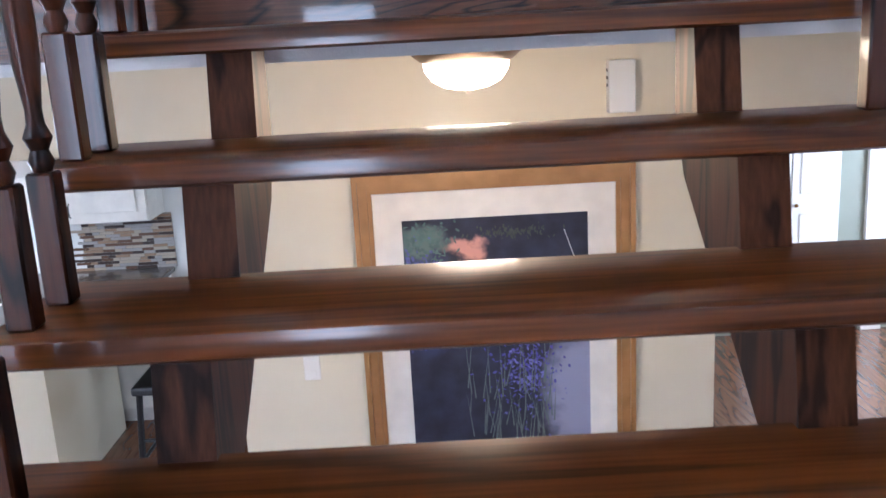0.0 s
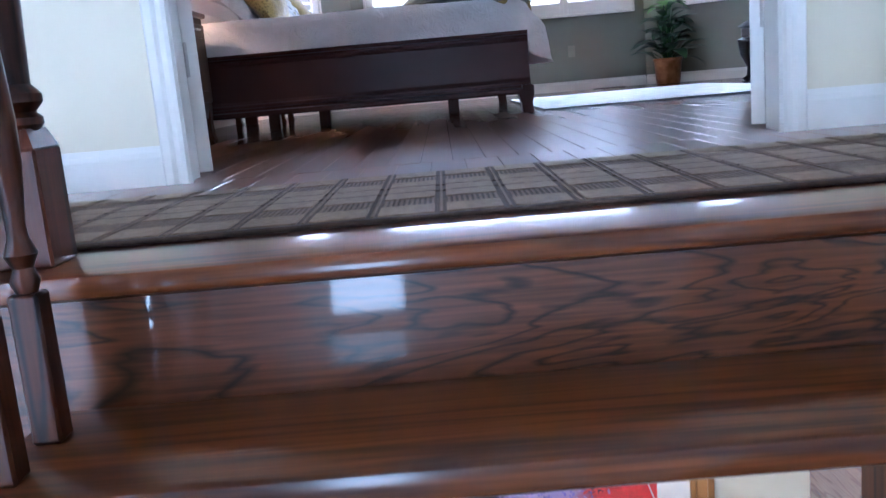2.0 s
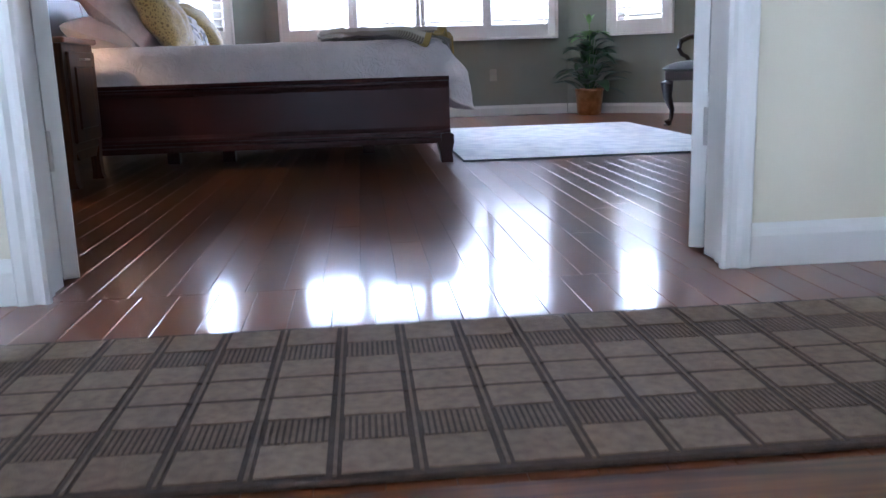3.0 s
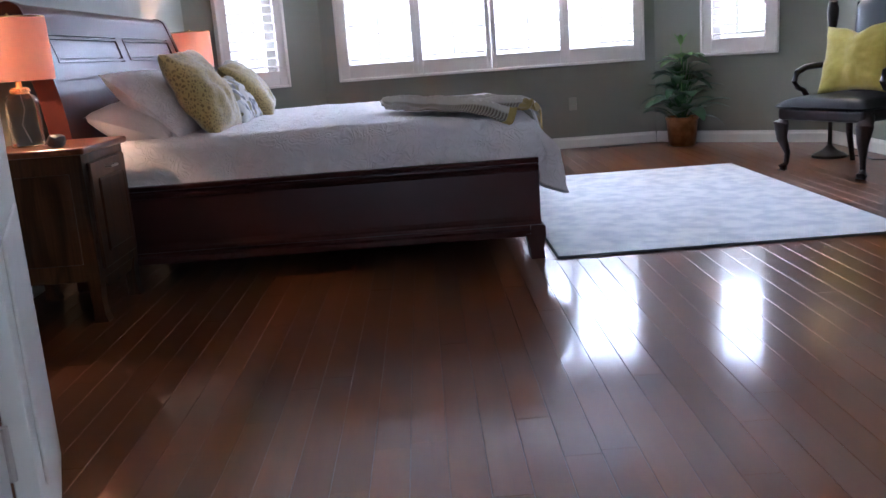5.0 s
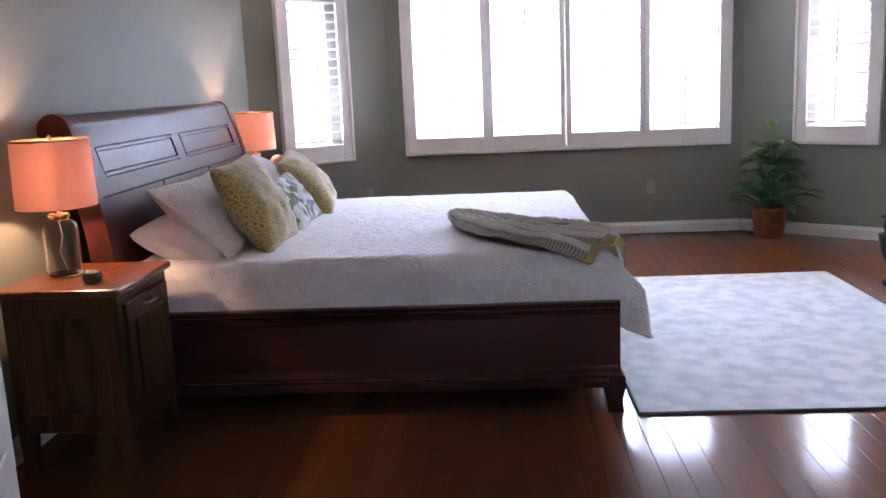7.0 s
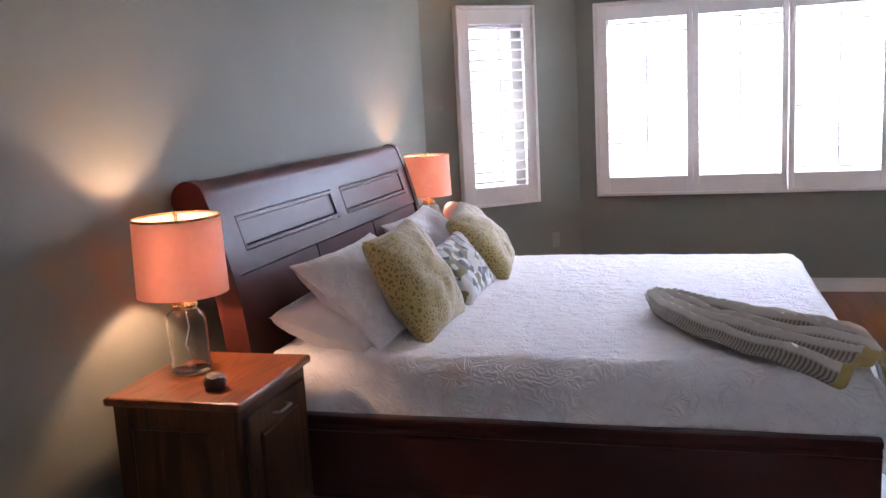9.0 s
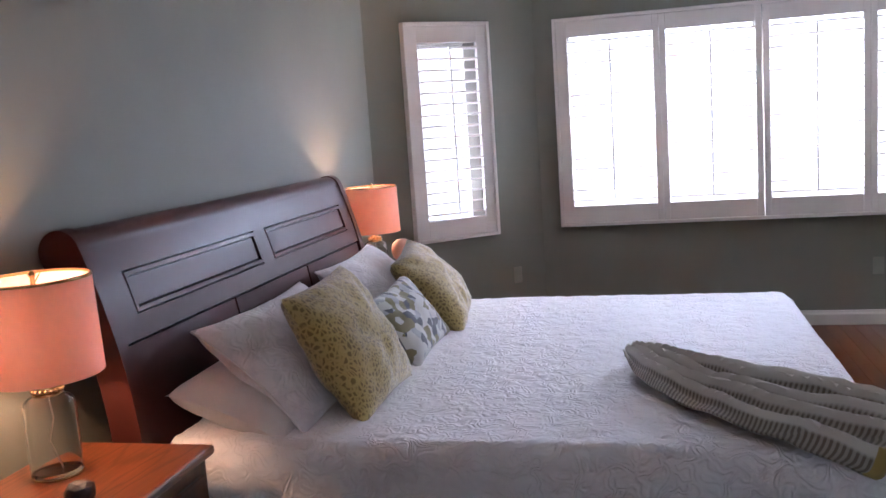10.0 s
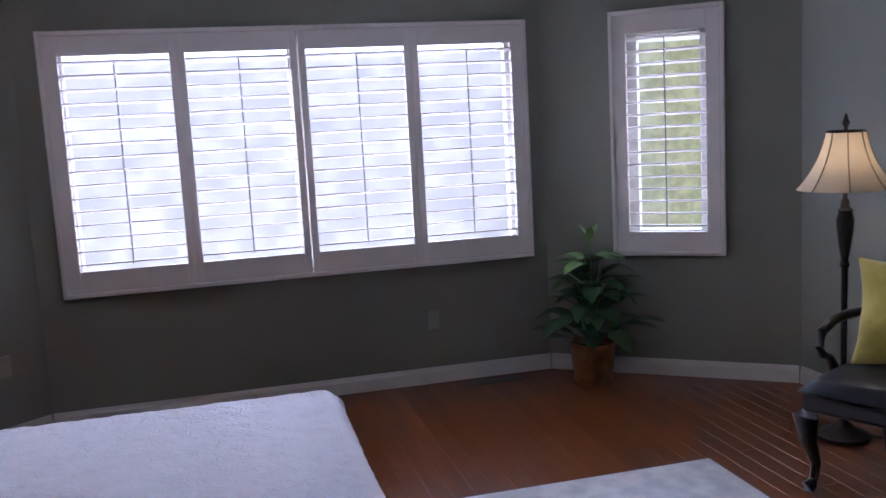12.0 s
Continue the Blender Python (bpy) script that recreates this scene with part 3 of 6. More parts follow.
# mattress and quilted coverlet
SHAM = mat("embroidered_sham", (0.80, 0.75, 0.74), 0.85, color2=(0.74, 0.69, 0.68), scale=16, bump=0.3, bump_scale=40, contrast=(0.47, 0.53), sheen=0.3)
QUILT = mat("white_quilt", (0.87, 0.83, 0.83), 0.85, color2=(0.82, 0.78, 0.78), scale=14, bump=0.35, bump_scale=40, stretch=(0.9, 1.15, 1), sheen=0.3)
LINEN = mat("white_linen", (0.80, 0.74, 0.71), 0.85, color2=(0.70, 0.64, 0.61), scale=5, bump=0.25, bump_scale=45, sheen=0.3)


def stitched(m, scale, depth):
    """Meandering stitch lines that pull the cloth into small puffs."""
    nt = m.node_tree
    tc = nt.nodes.new("ShaderNodeTexCoord")
    n = nt.nodes.new("ShaderNodeTexNoise")
    n.inputs["Scale"].default_value, n.inputs["Detail"].default_value, n.inputs["Distortion"].default_value = scale, 1.0, 0.6
    nt.links.new(tc.outputs["Object"], n.inputs["Vector"])
    sub = nt.nodes.new("ShaderNodeMath")
    sub.operation = "MULTIPLY"
    sub.inputs[1].default_value = 7.0
    nt.links.new(n.outputs[0], sub.inputs[0])
    pp = nt.nodes.new("ShaderNodeMath")
    pp.operation = "PINGPONG"
    pp.inputs[1].default_value = 0.5
    nt.links.new(sub.outputs[0], pp.inputs[0])
    mr = nt.nodes.new("ShaderNodeMapRange")
    mr.interpolation_type = "SMOOTHERSTEP"
    mr.inputs["From Min"].default_value, mr.inputs["From Max"].default_value = 0.0, 0.48
    nt.links.new(pp.outputs[0], mr.inputs[0])
    bu = nt.nodes.new("ShaderNodeBump")
    bu.inputs["Strength"].default_value, bu.inputs["Distance"].default_value = 0.8, depth
    nt.links.new(mr.outputs[0], bu.inputs["Height"])
    b = nt.nodes["Principled BSDF"]
    old = b.inputs["Normal"].links
    if old:
        nt.links.new(old[0].from_socket, bu.inputs["Normal"])
    nt.links.new(bu.outputs[0], b.inputs["Normal"])


stitched(QUILT, 16.0, 0.0022)
stitched(SHAM, 13.0, 0.0018)
CX0, CX1, CY0, CY1, CZ = -1.27, 0.745, BY0 + 0.028, BY1 - 0.035, 0.648
bm = B()
box(bm, CX0, 0.69, CY0 + 0.02, CY1 - 0.02, 0.33, CZ - 0.02, 0.05, 3)
for v in bm.verts:
    v.co.y -= BY0
tagged(part("mattress", bm, LINEN, None, "", True), "white mattress under a quilted coverlet on the bed", "mattress").location = (0, BY0, 0)
R = 0.07


def fold(a):
    """How far out and down a cloth lies past an edge, by its length past it."""
    a = max(0.0, a)
    q = R * math.pi / 2
    if a < q:
        t = a / R
        return R * math.sin(t), R * (1 - math.cos(t))
    return R + 0.16 * (a - q), R + 0.98 * (a - q)


def cover(u, v):
    lx, ly = CX1 - CX0, CY1 - CY0
    side, foot = 0.208, 0.43
    x = u * (lx - R + foot)
    y = -side + v * (ly + side + 0.30)
    ex = x - (lx - R)
    px, py, pz = x, y, 0.0
    dx = max(ex, 0)
    dy = max(R - y, 0) if y < R else 0.0
    s = -1
    if y > ly - R:
        dy, s = y - (ly - R), 1
    if dx > 0 and 0 < dy and s < 0:
        # the cloth's corner is cut round
        fx, fy = min(1.0, dx / foot), min(1.0, dy / (side + R))
        dx, dy = dx * math.sqrt(1 - fy * fy / 2), dy * math.sqrt(1 - fx * fx / 2)
    r = math.hypot(dx, dy)
    if r > 0:
        out, down = fold(r)
        out = R * min(1.0, out / R) + max(0.0, out - R) * dx / r
        px = (lx - R if dx > 0 else x) + (out * dx / r if dx > 0 else 0)
        if dy > 0:
            py = (R if s < 0 else ly - R) + s * out * dy / r
        pz = -down
    amp = 0.004 + 0.010 * min(1, r / 0.3)
    w = noise.noise(Vector((px * 3.1, py * 3.1, 1.7))) * amp + noise.noise(Vector((px * 9, py * 9, 4.2))) * 0.0025
    w += noise.noise(Vector((px * 21, py * 23, pz * 22))) * 0.0035 + noise.noise(Vector((px * 34, py * 40, pz * 40))) * 0.0018
    if r > R:
        # the loose corner flares out as a rounded flap
        lobe = max(0.0, 1 - abs(y - 0.02) / 0.30) * min(1.0, max(0.0, r - R) / 0.16) if dx > 0 else 0.0
        px += 0.085 * lobe * lobe * (3 - 2 * lobe)
        if dx > 0 and dy > 0:
            px += 0.015 * math.sin(dy / r * 9)
        px += w * (1 if dx > 0 else 0)
        py += w * (s if dy > 0 else 0) * (1.0 if dx > 0 else 0.7)
    else:
        pz += w
    return Vector((CX0 + px, CY0 + py - BY0, CZ + 0.012 + pz))


bm = B()
grid(bm, 250, 250, cover)
cov = part("coverlet", bm, QUILT, None, "", True)
cov.location = (0, BY0, 0)
so = cov.modifiers.new("thick", "SOLIDIFY")
so.thickness, so.offset = 0.010, -1
tagged(cov, "white quilted coverlet spread over the bed", "coverlet")
bm = B()
tube(bm, [cover(k / 120, 0.0) for k in range(121)] + [cover(1.0, k / 80) for k in range(1, 81)], 0.0055, 6)
part("hem", bm, LINEN, cov, "narrow sewn hem", True)


def pillow(name, at, w, h, t, turn, lean, material, label, category="pillow", group="", spin=0.0, seed=0.0, pull=0.10, chop=0.0):
    """A stuffed cushion standing on its long edge: w wide, h high, t thick."""
    bm = B()
    nn = 34
    def side(sg):
        def f(u, v):
            a, b = 2 * u - 1, 2 * v - 1
            e = (max(0.0, 1 - a * a) * max(0.0, 1 - b * b)  ) ** 0.5
            e = e ** 0.85
            k = 1 - pull * (1 - b * b)
            k2 = 1 - pull * (1 - a * a)
            wob = noise.noise(Vector((a * 2 + seed, b * 2 - seed, sg))) * 0.020
            ang = math.atan2(b, a)
            rad = math.hypot(a, b)
            wob += noise.noise(Vector((ang * 3.0 + seed, rad * 1.2, sg * 2.0))) * 0.012 * min(1.0, rad)
            wob += noise.noise(Vector((a * 5 - seed, b * 5 + seed, sg * 3.0))) * 0.004
            wob += (0.5 - abs(noise.noise(Vector((ang * 4.0 - seed, rad * 2.0, sg + 5.0))))) * 0.016 * rad
            dip = chop * max(0.0, 1 - abs(a) * 2.2) ** 1.3 * max(0.0, b) ** 2
            return Vector((sg * (t / 2 * e + wob * e), a * w / 2 * k, b * h / 2 * k2 + h / 2 - dip * h))
        return f
    for sg in (1, -1):
        grid(bm, nn, nn, side(sg))
    bmesh.ops.remove_doubles(bm, verts=bm.verts, dist=0.0008)
    ob = part(name, bm, material, None, "", True)
    ob.matrix_basis = pose(*at, 0, 0, turn) @ pose(0, 0, 0, 0, lean, 0) @ pose(0, 0, 0, spin, 0, 0)
    if material is SHAM:
        # corded welt round the edge
        ring = []
        for q in range(80):
            c, g = divmod(q, 20)
            g = g / 10 - 1
            a, b = ((g, -1), (1, g), (-g, 1), (-1, -g))[c]
            ring.append((0.0, a * w / 2 * (1 - pull * (1 - b * b)), b * h / 2 * (1 - pull * (1 - a * a)) + h / 2))
        bm = B()
        tube(bm, ring + ring[:1], 0.0045, 6)
        part("piping", bm, LINEN, ob, "", True)
    return tagged(ob, label, category, group)


def leopard():
    m = mat("leopard_velvet", (0.30, 0.235, 0.085), 0.8, sheen=0.5)
    nt = m.node_tree
    b = nt.nodes["Principled BSDF"]
    tc = nt.nodes.new("ShaderNodeTexCoord")
    # petal-shaped darker marks with gold between them
    wn2 = nt.nodes.new("ShaderNodeTexNoise")
    wn2.inputs["Scale"].default_value = 14
    nt.links.new(tc.outputs["Object"], wn2.inputs["Vector"])
    warp = nt.nodes.new("ShaderNodeVectorMath")
    warp.operation = "MULTIPLY_ADD"
    warp.inputs[1].default_value = (0.035, 0.035, 0.035)
    nt.links.new(wn2.outputs["Color"], warp.inputs[0])
    nt.links.new(tc.outputs["Object"], warp.inputs[2])
    mpv = nt.nodes.new("ShaderNodeMapping")
    mpv.inputs["Scale"].default_value = (56.0, 96.0, 50.0)
    nt.links.new(warp.outputs[0], mpv.inputs[0])
    no = nt.nodes.new("ShaderNodeTexVoronoi")
    no.feature = "DISTANCE_TO_EDGE"
    no.inputs["Scale"].default_value = 1.0
    nt.links.new(mpv.outputs[0], no.inputs["Vector"])
    r = nt.nodes.new("ShaderNodeValToRGB")
    r.color_ramp.elements[0].position, r.color_ramp.elements[1].position = 0.10, 0.24
    r.color_ramp.elements[0].color, r.color_ramp.elements[1].color = (0.45, 0.330, 0.110, 1), (0.205, 0.138, 0.040, 1)
    nt.links.new(no.outputs["Distance"], r.inputs[0])
    nt.links.new(r.outputs[0], b.inputs["Base Color"])
    bu = nt.nodes.new("ShaderNodeBump")
    bu.inputs["Strength"].default_value, bu.inputs["Distance"].default_value = 0.4, 0.004
    nt.links.new(no.outputs[0], bu.inputs["Height"])
    nt.links.new(bu.outputs[0], b.inputs["Normal"])
    return m


def mottled(name, cols, scale):
    m = mat(name, cols[0], 0.85, sheen=0.3)
    nt = m.node_tree
    b = nt.nodes["Principled BSDF"]
    tc = nt.nodes.new("ShaderNodeTexCoord")
    no = nt.nodes.new("ShaderNodeTexVoronoi")
    no.inputs["Scale"].default_value = scale
    r = nt.nodes.new("ShaderNodeValToRGB")
    r.color_ramp.interpolation = "CONSTANT"
    r.color_ramp.elements[0].color = (*cols[0], 1)
    r.color_ramp.elements[1].color, r.color_ramp.elements[1].position = (*cols[1], 1), 0.4
    for k, c in enumerate(cols[2:]):
        e = r.color_ramp.elements.new(0.6 + 0.18 * k)
        e.color = (*c, 1)
    nt.links.new(tc.outputs["Object"], no.inputs["Vector"])
    sp = nt.nodes.new("ShaderNodeSeparateColor")
    nt.links.new(no.outputs["Color"], sp.inputs[0])
    nt.links.new(sp.outputs[0], r.inputs[0])
    nt.links.new(r.outputs[0], b.inputs["Base Color"])
    return m


LEO = leopard()
CAMO = mottled("painted_print", [(0.60, 0.58, 0.53), (0.40, 0.40, 0.40), (0.23, 0.20, 0.10), (0.10, 0.10, 0.11)], 30)
PZ = CZ + 0.012
pillow("bed_pillow", (-0.90, 4.30, PZ - 0.015), 0.72, 0.40, 0.24, -3, -70, LINEN, "white bed pillow lying against the headboard", group="bed pillows", seed=1)
pillow("bed_pillow", (-0.86, 4.38, PZ - 0.01), 0.78, 0.46, 0.20, -2, -47, SHAM, "white quilted pillow sham leaning on another pillow", group="bed pillows", seed=2)
pillow("bed_pillow", (-0.98, 5.50, PZ - 0.03), 0.76, 0.42, 0.20, 2, -66, LINEN, "white bed pillow lying against the headboard", group="bed pillows", seed=3)
pillow("bed_pillow", (-0.88, 5.40, PZ - 0.01), 0.78, 0.46, 0.20, 2, -47, SHAM, "white quilted pillow sham leaning on another pillow", group="bed pillows", seed=4)
pillow("throw_cushion", (-0.72, 4.34, PZ - 0.01), 0.48, 0.46, 0.20, -4, -30, LEO, "olive gold leopard-print velvet cushion standing on the bed", "cushion", "leopard cushions", 3, 5, 0.06)
pillow("throw_cushion", (-0.69, 5.46, PZ - 0.01), 0.50, 0.43, 0.20, 3, -40, LEO, "olive gold leopard-print velvet cushion standing on the bed", "cushion", "leopard cushions", 6, 6, 0.06)
pillow("lumbar_cushion", (-0.71, 4.95, PZ - 0.01), 0.52, 0.32, 0.13, -2, -38, CAMO, "grey olive and white printed lumbar cushion", "cushion", "", 2, 7)

# striped throw blanket
THROW = mat("knit_throw", (0.36, 0.32, 0.25), 0.9, sheen=0.4)
nt = THROW.node_tree
wv = nt.nodes.new("ShaderNodeTexWave")
wv.inputs["Scale"].default_value = 21.0
wv.inputs["Distortion"].default_value = 0.4
wv.bands_direction = "Y"
tc = nt.nodes.new("ShaderNodeTexCoord")
nt.links.new(tc.outputs["UV"], wv.inputs["Vector"])
rp = nt.nodes.new("ShaderNodeValToRGB")
rp.color_ramp.elements[0].position, rp.color_ramp.elements[1].position = 0.35, 0.6
rp.color_ramp.elements[0].color, rp.color_ramp.elements[1].color = (0.140, 0.112, 0.082, 1), (0.33, 0.292, 0.235, 1)
nt.links.new(wv.outputs[0], rp.inputs[0])
su = nt.nodes.new("ShaderNodeSeparateXYZ")
nt.links.new(tc.outputs["UV"], su.inputs[0])
tip = nt.nodes.new("ShaderNodeMath")
tip.operation = "GREATER_THAN"
tip.inputs[1].default_value = 0.965
nt.links.new(su.outputs[1], tip.inputs[0])
tm2 = nt.nodes.new("ShaderNodeMix")
tm2.data_type = "RGBA"
tm2.inputs[7].default_value = (0.38, 0.27, 0.08, 1)
nt.links.new(tip.outputs[0], tm2.inputs[0])
# narrow paler lines along the crests of the folds
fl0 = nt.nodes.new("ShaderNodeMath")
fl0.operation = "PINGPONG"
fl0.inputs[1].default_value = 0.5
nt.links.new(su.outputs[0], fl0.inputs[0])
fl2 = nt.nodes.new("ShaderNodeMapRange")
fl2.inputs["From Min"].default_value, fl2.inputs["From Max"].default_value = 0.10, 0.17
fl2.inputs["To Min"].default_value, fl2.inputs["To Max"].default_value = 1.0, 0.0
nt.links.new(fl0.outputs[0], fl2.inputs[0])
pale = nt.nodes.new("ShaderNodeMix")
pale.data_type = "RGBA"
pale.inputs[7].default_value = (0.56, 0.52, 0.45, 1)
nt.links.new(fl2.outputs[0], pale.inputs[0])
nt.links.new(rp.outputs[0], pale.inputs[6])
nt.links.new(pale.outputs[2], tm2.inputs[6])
nt.links.new(tm2.outputs[2], nt.nodes["Principled BSDF"].inputs["Base Color"])


def bez(a, b, c, t):
    return a.lerp(b, t).lerp(b.lerp(c, t), t)


def crease(u, v):
    """Counts the folds across the throw."""
    return v * 5.2 + 0.45 * math.sin(u * 2.6) + 0.35 * noise.noise(Vector((u * 3, v * 3, 0)))


def throw(u, v):
    # a fan of loose folds from a pinched end on the bed to its foot corner, where it hangs over
    near = bez(Vector((0.015, 4.66, 0)), Vector((0.17, 3.99, 0)), Vector((0.62, 3.835, 0)), u)
    far = bez(Vector((0.085, 4.74, 0)), Vector((0.50, 4.62, 0)), Vector((0.915, 4.13, 0)), u)
    q = v + 0.035 * math.sin(v * 19 + 2.5 * u) * (1 - v) * v * 4
    p = near.lerp(far, q)
    p += (far - near).normalized() * 0.015 * math.sin(u * 9 + 1) * (1 - abs(2 * v - 1))
    ph = crease(u, v)
    ridge = 1 - abs(math.sin(math.pi * ph))
    swell = 0.35 + 0.65 * math.sin(math.pi * min(1.0, v * 0.9 + 0.12)) ** 0.6
    z = PZ + 0.022 + 0.062 * ridge ** 1.1 * swell * (1 - 0.35 * u) + 0.030 * max(0.0, 1 - v / 0.22) * (1 - u) * min(1.0, v / 0.05)
    z += 0.012 * noise.noise(Vector((p.x * 9, p.y * 9, 2)))
    over = p.x - (CX1 - 0.06)
    if over > 0:
        o2, dn = fold(over)
        p.x = CX1 - 0.045 + o2 * 1.15
        z -= dn
    over = (CY0 + 0.06) - p.y
    if over > 0:
        o2, dn = fold(over)
        p.y = CY0 + 0.05 - o2 * 1.1 - 0.012 * ridge
        z -= dn
    return Vector((p.x, p.y, z))


bm = B()
grid(bm, 90, 110, throw)
uvl = bm.loops.layers.uv.new("UVMap")
bm.verts.index_update()
for f in bm.faces:
    for lp in f.loops:
        i, j = divmod(lp.vert.index, 111)
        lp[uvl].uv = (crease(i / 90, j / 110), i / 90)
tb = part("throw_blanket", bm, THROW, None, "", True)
so = tb.modifiers.new("thick", "SOLIDIFY")
so.thickness, so.offset = 0.008, 1
tagged(tb, "grey and cream striped knit throw crumpled on the bed", "blanket")

# ---- nightstands and lamps ----
def nightstand(at):
    ns = thing("nightstand", at, "red-brown oak nightstand with panelled door beside the bed", "nightstand", "nightstands")
    w, d, h = 0.44, 0.47, 0.70   # x is the front-to-back depth, y the width
    bm = B()
    box(bm, -0.02, w, -0.02, d + 0.02, h - 0.028, h, 0.009, 2)
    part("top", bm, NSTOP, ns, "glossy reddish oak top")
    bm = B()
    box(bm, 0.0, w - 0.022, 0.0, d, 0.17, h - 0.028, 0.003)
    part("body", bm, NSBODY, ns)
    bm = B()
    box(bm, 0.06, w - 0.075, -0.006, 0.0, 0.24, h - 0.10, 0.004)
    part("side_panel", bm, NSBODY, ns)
    bm = B()
    box(bm, w - 0.022, w - 0.004, 0.035, d - 0.035, 0.21, h - 0.065, 0.005)
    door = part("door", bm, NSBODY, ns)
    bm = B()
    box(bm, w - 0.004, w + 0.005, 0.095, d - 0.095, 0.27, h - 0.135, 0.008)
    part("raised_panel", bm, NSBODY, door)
    bm = B()
    tube(bm, [(w - 0.006, d / 2 - 0.045, h - 0.10), (w + 0.018, d / 2 - 0.04, h - 0.10), (w + 0.018, d / 2 + 0.04, h - 0.10), (w - 0.006, d / 2 + 0.045, h - 0.10)], 0.005, 8)
    part("handle", bm, mat("nickel", (0.5, 0.48, 0.45), 0.3, 1.0), door, "pewter bar handle")
    for x in (0.0, w - 0.075):
        for y in (0.0, d - 0.055):
            bm = B()
            prism(bm, [(x, 0.20), (x + 0.055, 0.20), (x + 0.048, 0.10), (x + 0.052, 0.03), (x + 0.062, 0.0), (x + 0.005, 0.0), (x + 0.008, 0.06)], 1, y, y + 0.055)
            part("leg", bm, NSBODY, ns)
    bm = B()
    prism(bm, [(0.055, 0.17), (0.10, 0.125), (d - 0.10, 0.125), (d - 0.055, 0.17)], 0, w - 0.05, w - 0.025)
    part("apron", bm, NSBODY, ns)
    return ns


ns = nightstand((-1.50, 3.31, 0))
copy_thing(ns, pose(-1.50, 6.07, 0))

SHADE = mat("pink_shade", (0.78, 0.46, 0.38), 0.8, color2=(0.73, 0.42, 0.345), scale=40, bump=0.1, bump_scale=300)
nt = SHADE.node_tree
tl = nt.nodes.new("ShaderNodeBsdfTranslucent")
tl.inputs[0].default_value = (0.95, 0.68, 0.56, 1)
mx = nt.nodes.new("ShaderNodeMixShader")
mx.inputs[0].default_value = 0.32
nt.links.new(nt.nodes["Principled BSDF"].outputs[0], mx.inputs[1])
nt.links.new(tl.outputs[0], mx.inputs[2])
nt.links.new(mx.outputs[0], nt.nodes["Material Output"].inputs[0])
CLEAR = mat("clear_glass", (1, 1, 1), 0.02, color2=(0.97, 0.97, 0.97), trans=1.0)
CLEAR.node_tree.nodes["Principled BSDF"].inputs["IOR"].default_value = 1.35
GOLD = mat("pale_gold", (0.75, 0.52, 0.25), 0.25, 1.0, color2=(0.65, 0.43, 0.2), scale=20)
BULB = glow("bulb_glass", (1.0, 0.72, 0.42), 12.0)


